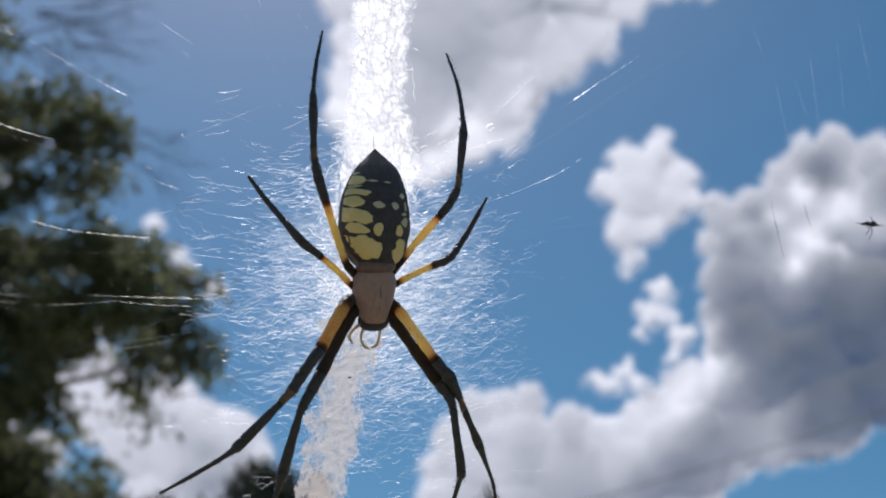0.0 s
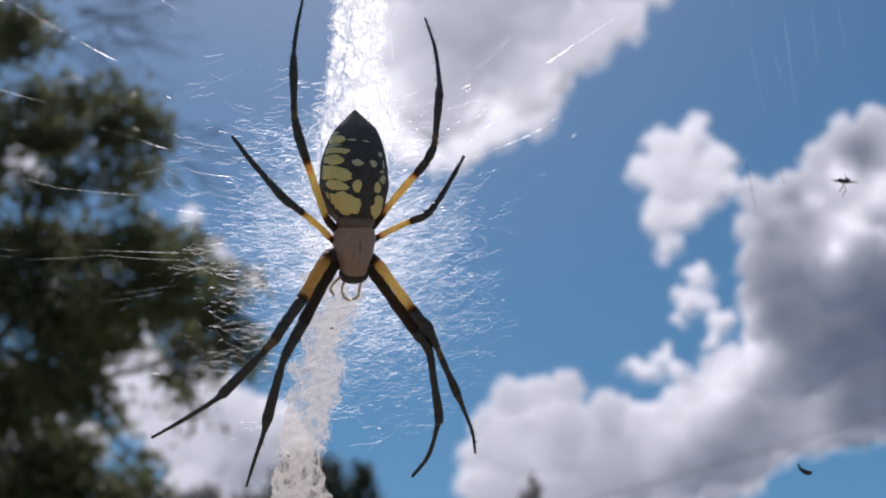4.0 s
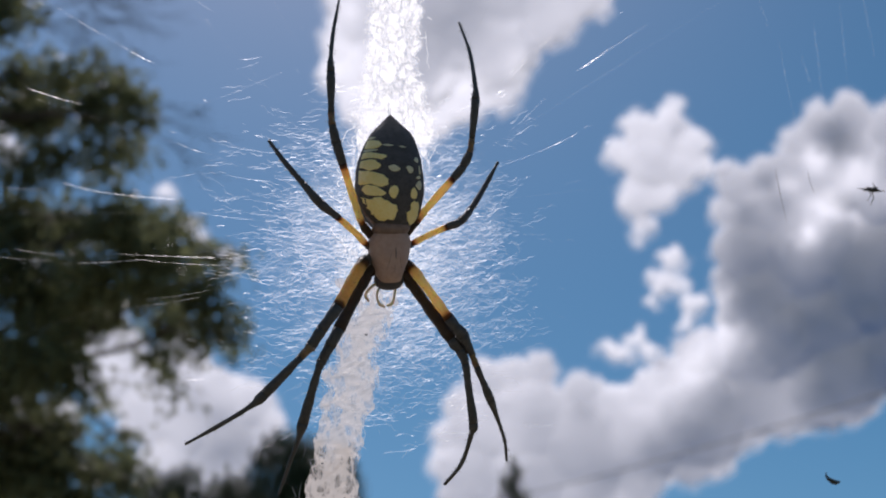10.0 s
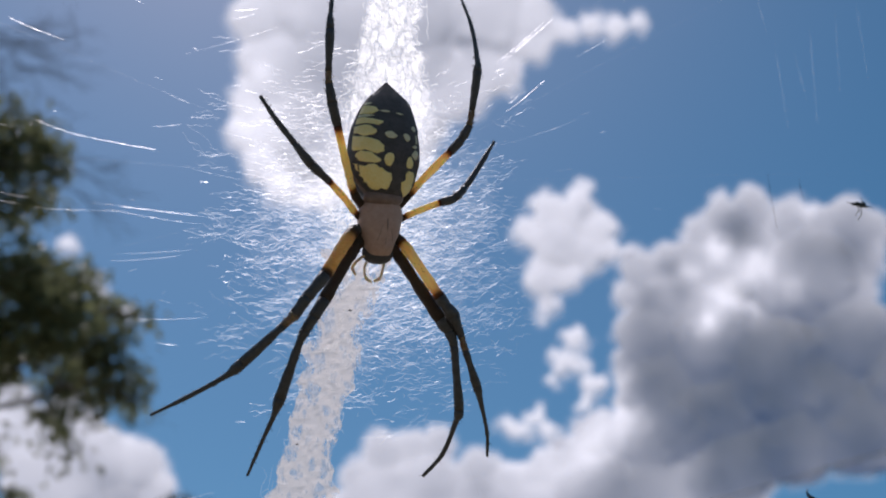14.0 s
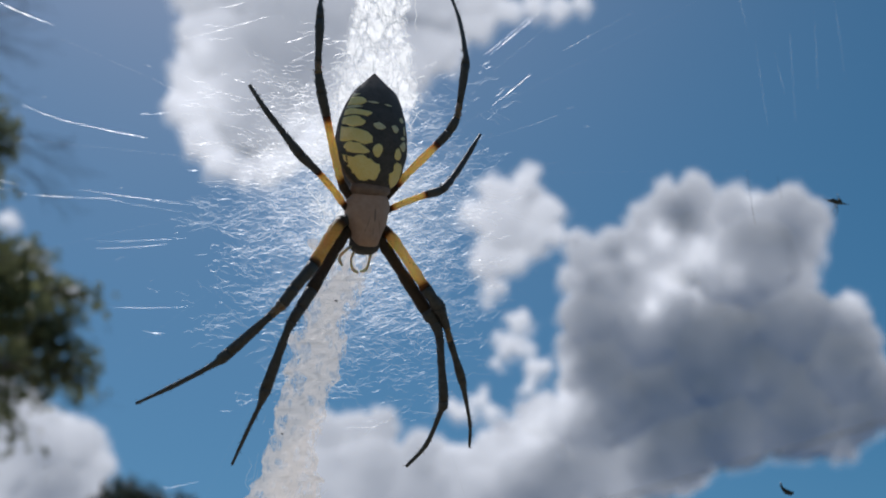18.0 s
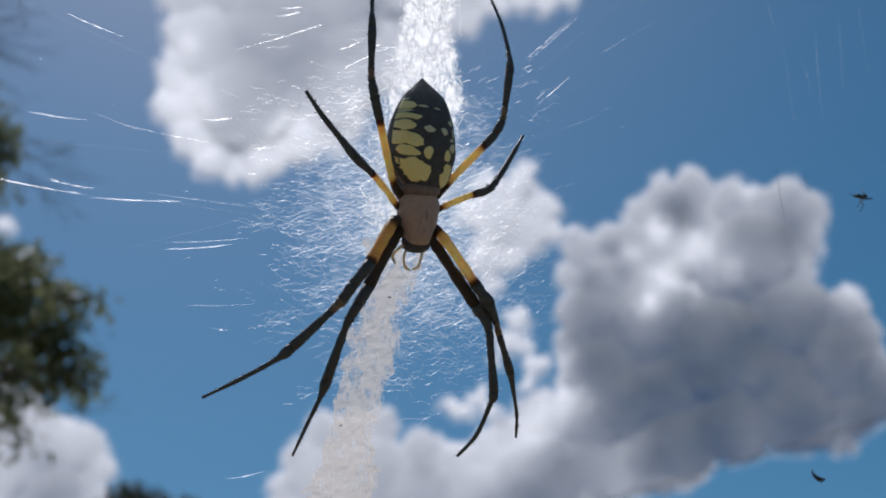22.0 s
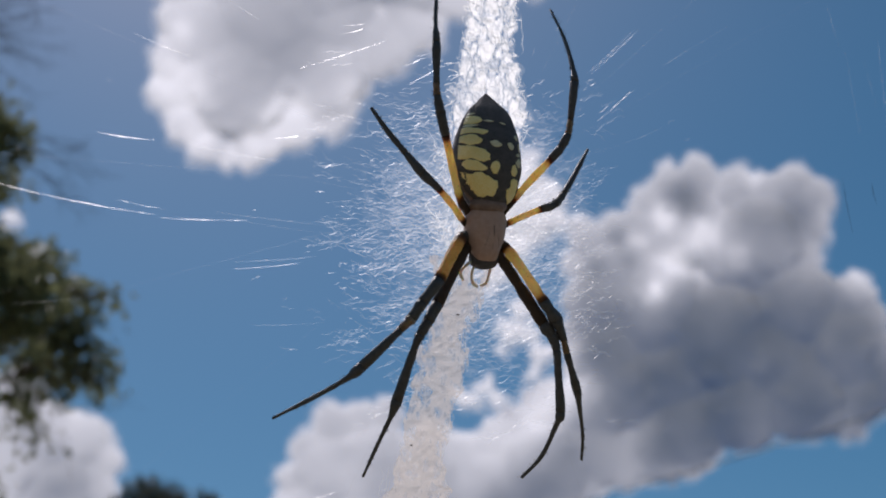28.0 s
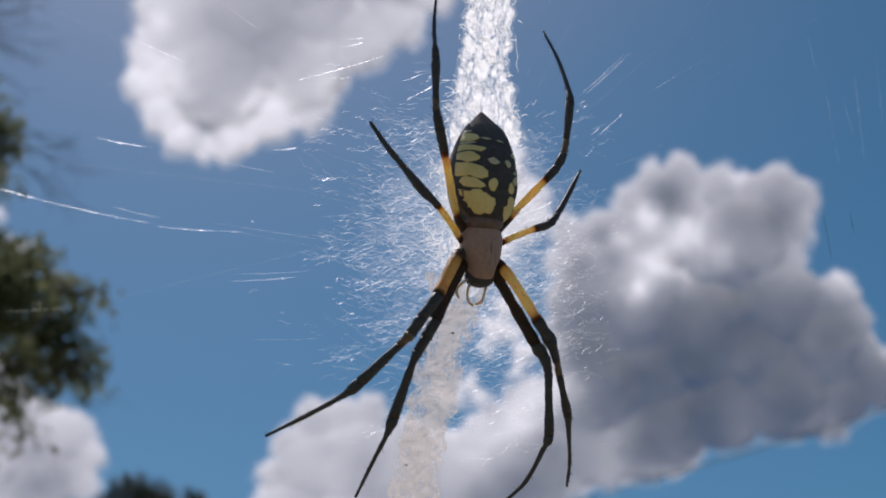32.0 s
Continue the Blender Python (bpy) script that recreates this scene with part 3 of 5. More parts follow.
def broadleaf(lumps, thin_lumps, away, trunk_x, bare):
    rng = random.Random(7)
    tree = empty("tree", Matrix(), "tall leafy green broadleaf tree with bare dead twigs", "tree")
    foot = place(trunk_x, 0, away)
    foot.z = 0
    fork = Vector((foot.x + 0.4, foot.y + 0.2, 5.5))
    v, f = tube([foot, foot.lerp(fork, 0.06), foot.lerp(fork, 0.5), fork, place(trunk_x + 10, 60, away), place(trunk_x + 30, 230, away)], [0.5, 0.34, 0.28, 0.24, 0.17, 0.06], 12)
    link("trunk", v, f, BARK, tree)
    for x, y, r in lumps[::2]:
        v, f = [], []
        root = fork.lerp(place(trunk_x + 10, 60, away), rng.random()) if y < 60 else place(trunk_x + 10 + rng.uniform(0, 8), rng.uniform(40, 100), away)
        pts = branch(v, f, root, place(x, y, away), 0.07, 0.02, rng)
        for p in pts[2:]:
            way = Vector((rng.gauss(0.4, 1), rng.gauss(0, 1), rng.gauss(0.1, 0.6))).normalized()
            twigs(v, f, p, way, r * away / 1000 * 0.9, 0.016, 1, rng)
        link("limb", v, f, BARK, tree)
    v, f = leaves(lumps, away, 0.12, 44, rng, 1.3)
    tagged(link("crown", v, f, LEAF, tree, smooth=False), kind="stuff")
    v, f = leaves(thin_lumps, away, 0.12, 30, rng, 0.8)
    tagged(link("crown_edge", v, f, LEAF, tree, smooth=False), kind="stuff")
    for x, y, wx, wy, length in bare:
        v, f = [], []
        twigs(v, f, place(x, y, away - 0.5), (FIRST.to_3x3() @ Vector((wx, wy, 0))).normalized(), length, 0.013, 2, rng)
        link("bare_branch", v, f, BARK, tree, "leafless grey dead branch")
    return tree


def conifer(x, y, away, height, width, seed, shoots, label):
    """A rounded or pointed crown with its top at (x, y), all upturned shoots set with needles."""
    rng = random.Random(seed)
    tip = place(x, y, away)
    tree = empty("conifer_tree", Matrix(), label, "tree", "conifers behind the wire")
    v, f = tube([(tip.x, tip.y, 0), (tip.x, tip.y, tip.z - height * 0.7), (tip.x, tip.y, tip.z - 0.2)], [0.22, 0.14, 0.02], 8)
    link("trunk", v, f, BARK, tree)
    verts, faces = [], []
    for i in range(shoots):
        low = rng.random() ** 0.8
        reach = width * low ** 0.4 * rng.uniform(0.35, 1.08) ** 0.6
        a = rng.uniform(0, 6.283)
        end = Vector((tip.x + math.cos(a) * reach, tip.y + math.sin(a) * reach, tip.z - low * height + rng.uniform(-0.05, 0.3)))
        lean = Vector((math.cos(a) * 0.9 * low ** 0.5 + rng.gauss(0, 0.3), math.sin(a) * 0.9 * low ** 0.5 + rng.gauss(0, 0.3), 0.75 + rng.gauss(0, 0.25))).normalized()
        long = rng.uniform(0.35, 0.75)
        start = end - lean * long + Vector((math.cos(a), math.sin(a), 0)) * -0.12
        for s in range(16):
            t = s / 16
            p = start.lerp(end, t) - Vector((0, 0, 0.12 * math.sin(math.pi * t)))
            for _ in range(3):
                d = (lean * 0.9 + Vector((rng.gauss(0, 0.6), rng.gauss(0, 0.6), rng.gauss(0, 0.5)))).normalized()
                side = d.orthogonal().normalized() * 0.022
                n = len(verts)
                verts += [p - side, p + side, p + d * rng.uniform(0.06, 0.13)]
                faces.append((n, n + 1, n + 2))
    tagged(link("crown", verts, faces, NEEDLE, tree, smooth=False), kind="stuff")
    return tree


CROWN_TOP = [
    (-384.1, 124.9, 19.5), (-349.5, 126.9, 17.5), (-314.9, 126.5, 16.6), (-295.3, 109.2, 17.5), (-280.7, 90.5, 10.7), (-325.1, 94.8, 24.4),
    (-374.7, 90.4, 26.8), (-404.3, 100.6, 17.5), (-443.8, 115.7, 29.2), (-444.5, 66.6, 34.1),
]
CROWN_MIDDLE = [
    (-395.8, -2.7, 34.1), (-351.2, -8, 31.7), (-306.5, 1.5, 21.9), (-276.9, -3.6, 24.4), (-254.8, -8.7, 17.5), (-225.4, -31, 16.6),
    (-205.7, -28.7, 7.8), (-272.4, -42.9, 29.2), (-233.2, -62.8, 24.4), (-211.3, -87.5, 16.6), (-200.1, -103.3, 6.8), (-322, -52.4, 29.2),
    (-376.7, -61.9, 39), (-253.2, -87.3, 21.9), (-233.7, -107, 12.7), (-261.2, -136.4, 8.8), (-445.9, -31.9, 43.9), (-291.9, -20.7, 19.5),
]
CROWN_LOW = [
    (-342.3, -91.7, 21.9), (-372.5, -121.1, 31.7), (-407.5, -135.8, 34.1), (-342.9, -136, 17.5), (-388.2, -180.3, 34.1), (-353.4, -180.4, 19.5),
    (-319.1, -215.1, 21.9), (-368.8, -219.9, 34.1), (-408.7, -219.8, 34.1), (-291.9, -222.6, 19.5), (-447.3, -130.6, 43.9), (-448.5, -209.8, 43.9),
    (-339.4, -254.6, 39), (-399.4, -269.4, 43.9), (-298.9, -190.5, 11.7),
]
CROWN_THIN = [
    (-300.8, 65.2, 16.6), (-385.3, 41.5, 19.5), (-417.9, 193.8, 24.4), (-403, 196.1, 19.5), (-383.3, 186, 14.6), (-423.1, 174.3, 19.5),
    (-398.4, 169.1, 12.7), (-315.7, 55.6, 21.9), (-355.4, 51, 21.9), (-291, 55.3, 12.7), (-312.4, -77.1, 24.4), (-268.3, -116.7, 16.6),
    (-323.4, -160.8, 9.0), (-357.0, -112.0, 17.0), (-253.9, -151.2, 7.8),
]
BARE = [
    (-275.52, 91.59, 0.93, -0.36, 0.79), (-280.6, 81.9, 0.78, -0.62, 0.89), (-285.17, 101.51, 0.97, -0.23, 0.72), (-367.35, 181, 0.98, 0.19, 1.13), (-377.45, 166.52, 0.99, 0.12, 1.11), (-347.33, 200.18, 0.96, -0.29, 1.14),
    (-342.33, 204.98, 1, -0.09, 1.14), (-347.2, 207.5, 0.68, -0.73, 1.14), (-340, 197.62, 0.28, -0.96, 0.94), (-352.2, 202.71, 0.91, -0.42, 1.16), (-387.12, 176.45, 0.89, -0.46, 0.97), (-312.63, -64.49, 0.52, -0.86, 0.74),
    (-337.94, -103.42, 0.97, -0.25, 1.62),
]
CONIFERS = [
    (-158.26, -181.13, 2.6, 1.5, 1, 420), (-108.45, -193.46, 2.2, 1, 2, 260), (-138.79, -190.18, 2.4, 1.4, 3, 320), (-244.77, -213.55, 1.8, 1.3, 4, 200), (39.44, -207.83, 2.4, 0.75, 5, 170), (-207.94, -216.89, 1.6, 1.3, 6, 200),
    (-267.02, -219.2, 1.6, 1, 8, 130),
]
WIRE_ENDS = (86.5, -226.9, 362.7, -145.3)
broadleaf(CROWN_TOP + CROWN_MIDDLE + CROWN_LOW, CROWN_THIN, 16.0, -500.0, BARE)
for x, y, h, w, seed, shoots in CONIFERS:
    conifer(x, y, 34.0, h, w, seed, shoots, "dark green conifer treetop with upright shoots")

# ---- overhead wire ----
a, b = place(WIRE_ENDS[0], WIRE_ENDS[1], 26.0), place(WIRE_ENDS[2], WIRE_ENDS[3], 20.0)
way = (b - a)
pts = [a + way * t + Vector((0, 0, 0.25 * ((t - 0.5) ** 2 - 0.25))) for t in np.linspace(-2.0, 4.0, 60)]
v, f = tube(pts, [0.012] * 60, 6)
tagged(link("power_line", v, f, WIRE), "thin black overhead power line sagging across the sky", "wire")

# ---- web and spider: millimetres in the plane of the web (x, y) and out of it towards the eye (z) ----
WEB = FIRST @ Matrix.Translation((-0.00930, 0.00000, -0.15675)) @ Matrix(((0.90502, -0.03834, 0.42363), (0.00000, 0.99593, 0.09013), (-0.42536, -0.08157, 0.90134))).to_4x4()


def flat_strand(verts, faces, pts, width):
    """A hair-thin flat ribbon of silk through pts (mm)."""
    pts = [Vector(p) for p in pts]
    n = len(verts)
    for i, p in enumerate(pts):
        way = (pts[min(i + 1, len(pts) - 1)] - pts[max(i - 1, 0)]).normalized()
        side = Vector((-way.y, way.x, 0)) * width / 2 * (0.5 if i in (0, len(pts) - 1) else 1)
        verts += [p - side, p + side]
    faces += [(n + 2 * i, n + 2 * i + 2, n + 2 * i + 3, n + 2 * i + 1) for i in range(len(pts) - 1)]


def strand(verts, faces, pts, widths):
    """The same with a width at each point."""
    n = len(verts)
    for i, p in enumerate(pts):
        way = (pts[min(i + 1, len(pts) - 1)] - pts[max(i - 1, 0)]).normalized()
        side = Vector((-way.y, way.x, 0)) * widths[i] / 2
        verts += [p - side, p + side]
    faces += [(n + 2 * i, n + 2 * i + 2, n + 2 * i + 3, n + 2 * i + 1) for i in range(len(pts) - 1)]


SPECKS = [(-4.06, -17.12, 0.26), (-10.97, -34.12, 0.2)]
DARK_FIBRES = [[(69.2, 7.6), (70.0, 3.2), (71.0, -1.4)], [(76.1, 7.4), (76.5, 5.4), (77.2, 3.6)]]
web = empty("spider_web", WEB, "white silk orb web with a dense zigzag band", "web")


def web_part(name, verts, faces, mat, label=""):
    ob = link(name, [Vector(v) * 0.001 for v in verts], faces, mat, web, label, smooth=False)
    if mat in (SILK_FINE, SILK_MESH, SILK_OUTER, SILK_GLINT):
        p, f = np.array([tuple(v) for v in verts], float), np.array(faces)
        way = np.zeros_like(p)
        way[f[:, 1]] = way[f[:, 2]] = way[f[:, 0]] = way[f[:, 3]] = p[f[:, 1]] - p[f[:, 0]]
        way[f[:, 0]] = way[f[:, 3]] = p[f[:, 1]] - p[f[:, 0]]
        way /= np.linalg.norm(way, axis=1, keepdims=True) + 1e-9
        ob.data.attributes.new("along", "FLOAT_VECTOR", "POINT").data.foreach_set("vector", way.astype(np.float32).ravel())
    return ob if name.endswith("thread") else tagged(ob, kind="stuff")


rng = random.Random(11)
BAND = [
    (52.6, 1.5, 9.7), (36.4, -0.7, 7.6), (31.3, -1.3, 6.2), (26.3, -1.9, 5.3), (22.2, -2.3, 4.9), (18.9, -3.4, 5.6),
    (14.9, -4.2, 6.6), (10, -5.7, 7.3), (-1.3, -7.4, 5.5), (-9.2, -7.2, 1.6), (-13.9, -6, -0.7), (-18.6, -8.2, -2),
    (-24.7, -10, -3.9), (-29.2, -11.6, -4.9), (-32.2, -12, -5.4), (-37.3, -12.3, -6.5), (-39.1, -12.9, -6.1), (-40.2, -14.4, -4.7),
    (-40.7, -13.9, -6), (-41.4, -14.1, -6.3), (-42.7, -15.9, -5.6), (-40.4, -14.2, -6.7), (-40.9, -13.2, -6.7), (-42.5, -14.3, -6.7),
    (-50.7, -17.2, -7.5),
]


def band_edge(y):
    table = np.array(BAND)
    return np.interp(-y, -table[:, 0], table[:, 1]), np.interp(-y, -table[:, 0], table[:, 2])


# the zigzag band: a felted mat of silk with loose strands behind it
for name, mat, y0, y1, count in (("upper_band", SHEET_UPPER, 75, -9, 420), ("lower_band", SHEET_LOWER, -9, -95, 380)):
    verts, faces, edges = [], [], []
    ys = np.arange(y1, y0, 0.35)
    for y in ys:
        l, r = band_edge(y)
        jag_l, jag_r = 3.0 * (fbm(y * 0.45, 3.0, 5, 3) - 0.5), 3.0 * (fbm(y * 0.45, 9.0, 6, 3) - 0.5)
        l, r = l + jag_l - 0.5, r + jag_r + 0.5
        for k in range(25):
            s = k / 24
            verts.append((l + (r - l) * s, y, -0.35 + 0.25 * lattice_noise(s * 9, y * 1.3, 8)))
            edges.append((1.0 if name == "upper_band" else min(1.0, max(0.0, (-10.0 - y) / 6))) * (0.66 if name == "upper_band" else 0.5) * min(1.0, np.interp(y, [2, 10], [2.0, 9.0]) * min(s, 1 - s)))
    n = len(ys)
    for i in range(n - 1):
        for k in range(24):
            a = i * 25 + k
            faces.append((a, a + 1, a + 26, a + 25))
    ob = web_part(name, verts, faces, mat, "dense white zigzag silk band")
    ob.data.attributes.new("edge", "FLOAT", "POINT").data.foreach_set("value", np.array(edges, np.float32))
    verts, faces = [], []
    for i in range(count):
        y = rng.uniform(y1, y0)
        l, r = band_edge(y)
        wide = r - l
        if rng.random() < 0.3:
            x = rng.gauss((l + r) / 2, wide * 0.24)
            pts = [(x + rng.gauss(0, 0.35), y + k * 1.1, rng.uniform(-0.9, -0.4)) for k in range(6)]
        else:
            m = l + wide * min(max(rng.gauss(0.5, 0.33), -0.02), 1.02)
            h = wide * rng.uniform(0.05, 0.14)
            tilt = rng.gauss(0, 0.6)
            pts = [(m + h * s + rng.gauss(0, 0.12), y + tilt * h * s + rng.gauss(0, 0.3), rng.uniform(-0.9, -0.4)) for s in (-1, -0.5, 0, 0.5, 1)]
        flat_strand(verts, faces, pts, rng.choice((0.05, 0.07, 0.1)))
    # loose fibres that stick out along both edges
    for i in range(300 if name == "upper_band" else 200):
        y = rng.uniform(y1, y0)
        l, r = band_edge(y)
        x, out = (l, -1) if rng.random() < 0.5 else (r, 1)
        x += rng.gauss(0, 0.5) - out * 0.5
        bow, turn, first = rng.uniform(0.12, 0.5), rng.gauss(0, 1.3), rng.gauss(0, 0.6)
        pts = [(x, y, -0.5)]
        for k in range(6):
            a = first + turn * k / 6
            pts.append((pts[-1][0] + out * math.cos(a) * bow * 0.5, pts[-1][1] + math.sin(a) * bow * 0.5, -0.5))
        flat_strand(verts, faces, pts, rng.choice((0.05, 0.08, 0.12)))
    web_part(name + "_fringe", verts, faces, SILK_BAND if name == "upper_band" else SILK_FINE)

# the disc of wavy threads round the hub: flocks of short, nearly level strands


def flock(verts, faces, x, y, spread, count, widths, long):
    lean = (0.06 if x > 0 else -0.06) + rng.gauss(0, 0.3)
    for _ in range(count):
        px, py = x + rng.gauss(0, spread), y + rng.gauss(0, spread * 0.7)
        slope, h = lean + rng.gauss(0, 0.09), rng.uniform(0.35, 1.0) * long
        if rng.random() < 0.1:
            slope, h = slope + rng.gauss(0, 0.9), h * 0.5
        n = max(5, int(h / 0.3))
        wave, lift, run = rng.uniform(0, 6.28), rng.uniform(0.04, 0.2), rng.uniform(2.0, 5.0)
        pts = []
        for k in range(n):
            s = h * (k / (n - 1) - 0.5)
            off = lift * math.sin(wave + run * s) + rng.gauss(0, 0.03)
            pts.append((px + math.cos(slope) * s - math.sin(slope) * off, py + math.sin(slope) * s + math.cos(slope) * off, rng.uniform(-0.6, -0.1)))
        flat_strand(verts, faces, pts, rng.choice(widths))


for name, flocks, crowd, mat, widths, long in (
    ("hub_haze", 1200, 4, SILK_FINE, (0.025, 0.035, 0.05), 4.2), ("hub_mesh", 560, 3, SILK_MESH, (0.025, 0.04, 0.06), 2.6), ("hub_sparkle", 130, 2, SILK_GLINT, (0.03, 0.05, 0.07), 1.2)):
    verts, faces = [], []
    made = 0
    while made < flocks:
        x, y = rng.uniform(-25, 24), rng.uniform(-34, 18)
        far = math.hypot((x + 0.5) / 20, (y + 5) / (19 if y > -5 else 23))
        if rng.random() > math.exp(-2.4 * far * far):
            continue
        made += 1
        flock(verts, faces, x, y, 1.2, crowd, widths, long)
    web_part(name, verts, faces, mat, "disc of fine wavy glinting threads")

# the thinnest silk of the hub, a film behind its threads
verts, faces, edges = [(0.5, -3, -0.7)], [], [0.6]
for ring in range(1, 15):
    for k in range(48):
        a = 2 * math.pi * k / 48
        reach = (1 + 0.5 * (fbm(math.cos(a) * 2 + 7, math.sin(a) * 2 + 7, 77, 3) - 0.5)) * 19 * ring / 14
        verts.append((0.5 + math.cos(a) * reach, -3 + math.sin(a) * reach * 0.92, -0.7 + 0.05 * math.sin(a * 5)))
        edges.append(0.6 * (1 - (ring / 14) ** 1.3))
for k in range(48):
    q = (k + 1) % 48
    faces.append((0, 1 + k, 1 + q))
    faces += [(1 + r * 48 + k, 1 + (r + 1) * 48 + k, 1 + (r + 1) * 48 + q, 1 + r * 48 + q) for r in range(13)]
ob = web_part("hub_veil", verts, faces, SHEET_VEIL, "milky film of the finest silk")
ob.data.attributes.new("edge", "FLOAT", "POINT").data.foreach_set("value", np.array(edges, np.float32))

# radial threads, hardly seen, and the stretches of them that catch the sun
verts, faces = [], []
for k in range(18):
    a = 2 * math.pi * (k + rng.uniform(-0.4, 0.4)) / 18
    if abs(math.cos(a)) < 0.3:
        continue
    pts = [(math.cos(a) * d, math.sin(a) * d * 1.2, -0.3) for d in (8, 30, 60, 110)]
    verts, faces = [], []
    flat_strand(verts, faces, pts, 0.006)
    web_part("radial_thread", verts, faces, SILK_FINE)
GLINTS_NEAR = [
    (-27.85, 28.89, -24.35, 26.71, 0.12), (-44.27, 25.74, -36.1, 21.15, 0.04), (-36.1, 21.15, -32.53, 19.35, 0.16), (-29.12, 8.72, -26.38, 7.73, 0.14), (-22.3, 4.63, -17.66, 4.01, 0.12), (32.14, 21.98, 36.91, 24.99, 0.18),
    (36.91, 24.99, 44.23, 29.43, 0.06), (18.17, 6.91, 25, 9.35, 0.06), (25, 9.35, 30.77, 11.84, 0.14), (-20.52, 20.33, -18.08, 20.85, 0.16), (-17.28, 11.03, -11.39, 9.8, 0.07), (-19.97, 18.04, -17.25, 16.85, 0.07),
    (-26.08, -0.37, -18.61, -1.28, 0.06), (-30.67, -5.91, -22.62, -6.25, 0.06), (28.16, 4.25, 30.98, 4.89, 0.06), (-64.02, -3.74, -54.63, -5.36, 0.08),
]
GLINTS_SIDE = [
    (-54.63, -5.36, -45.94, -6.28, 0.14), (-43.15, -6.68, -34.46, -6.35, 0.14), (-34.46, -6.35, -25.15, -7.17, 0.06), (-51.09, 2.76, -45.76, 2.55, 0.16), (-25.71, 14.2, -15.85, 18.51, 0.1), (-20.85, 19.16, -18.31, 20.1, 0.14),
    (-34.26, -12.27, -27.41, -11.37, 0.1), (-10.73, 13.98, -6.83, 16.4, 0.12), (-12.1, 15.99, -9.6, 17.22, 0.12), (-30.21, 4.29, -27.23, 4.86, 0.14), (-59.64, -17.33, -53.43, -16.53, 0.08), (19.51, 19.61, 26.87, 26.26, 0.1),
    (-25.83, -40.31, -21.95, -39.71, 0.12), (-47.19, 14.99, -41.84, 13.52, 0.14), (-43.58, 3.38, -39.05, 2.25, 0.08), (-39.53, 2.34, -30.62, 1.5, 0.14),
]
GLINTS_FAR = [
    (-48.84, -4.95, -44.33, -5.57, 0.12), (-36.27, -5.62, -26.26, -6.02, 0.08), (20.2, 12.43, 25.37, 16.77, 0.14), (18.84, 19.61, 25.8, 25.88, 0.08), (-28.94, -21.77, -26.77, -21.99, 0.16), (-31.83, -19.11, -23.88, -18.65, 0.06),
    (-34.07, -11.42, -25.46, -10.45, 0.06), (-14.74, -8.4, -12.33, -8.61, 0.16), (15.89, -7.85, 19.81, -6.24, 0.12), (-3.54, -14.4, -3.92, -27.46, 0.03), (-2.34, -14.38, -2.97, -22.87, 0.03), (71.51, 28.22, 73.67, 16.96, 0.04),
    (79.37, 31.65, 80.47, 18.78, 0.05), (85.41, 36.05, 86, 24.65, 0.04), (90.79, 38.49, 92.74, 27.52, 0.04), (67.59, 36.61, 69.56, 30.98, 0.03), (75.96, 27.52, 77.97, 21.79, 0.03),
]
for number, (x0, y0, x1, y1, w) in enumerate(GLINTS_NEAR + GLINTS_SIDE + GLINTS_FAR):
    verts, faces = [], []
    p, q = Vector((x0, y0, -0.2)), Vector((x1, y1, -0.2))
    p, q = p.lerp(q, -0.12), p.lerp(q, 1.12)
    n = max(8, int((q - p).length / 0.35))
    peak = rng.uniform(0.3, 0.7)
    pts, widths = [], []
    for k in range(n):
        t = k / (n - 1)
        swell = (t / peak if t < peak else (1 - t) / (1 - peak)) ** 0.7
        pts.append(p.lerp(q, t) + Vector((0, -0.12 * math.sin(math.pi * t) + 0.05 * noise.noise(Vector((k * 0.6, number, 0))), 0)))
        bead = 0.35 + 1.3 * rng.random() ** 2
        widths.append(w * (0.42 if abs(x1 - x0) > 0.6 * abs(y1 - y0) else 1.1) * (0.2 + 0.8 * swell) * bead)
    strand(verts, faces, pts, widths)
    web_part("silk_thread", verts, faces, SILK_OUTER if abs(x1 - x0) > 0.6 * abs(y1 - y0) else SILK_DULL, "sunlit glinting stretch of thread")
verts, faces = [], []
for i in range(80):
    a, d = rng.uniform(0, 6.2832), rng.uniform(14, 60)
    x, y = math.cos(a) * d, math.sin(a) * d
    s = rng.uniform(0.15, 0.7)
    flat_strand(verts, faces, [(x - s * math.cos(a), y - s * math.sin(a), -0.2), (x, y + rng.gauss(0, 0.1), -0.2), (x + s * math.cos(a), y + s * math.sin(a), -0.2)], rng.uniform(0.015, 0.04))
web_part("silk_flecks", verts, faces, SILK_GLINT)

for x, y, s in SPECKS:
    v, f = tube([(x - s, y, -0.1), (x - s * 0.4, y + s * 0.2, 0), (x + s * 0.4, y - s * 0.1, 0), (x + s, y + s * 0.3, -0.1)], [s * 0.15, s * 0.5, s * 0.4, s * 0.1], 6)
    ob = link("debris", [Vector(p) * 0.001 for p in v], f, CHITIN, web, "dark crumb stuck in the silk")

for pts in DARK_FIBRES:
    v, f = tube([(x, y, -0.2) for x, y in smooth_path(pts, 4)], [0.012, 0.018, 0.025, 0.03, 0.03, 0.028, 0.024, 0.018, 0.012], 6)
    link("dark_fibre", [Vector(p) * 0.001 for p in v], f, CHITIN, web, "thin dark fibre")

# ---- the spider ----
spider = empty("spider", WEB, "large black and yellow garden spider, head down", "spider")


def spider_part(name, verts, faces, mat, parent=None, label="", smooth=True):
    return link(name, [Vector(v) * 0.001 for v in verts], faces, mat, parent or spider, label, smooth)


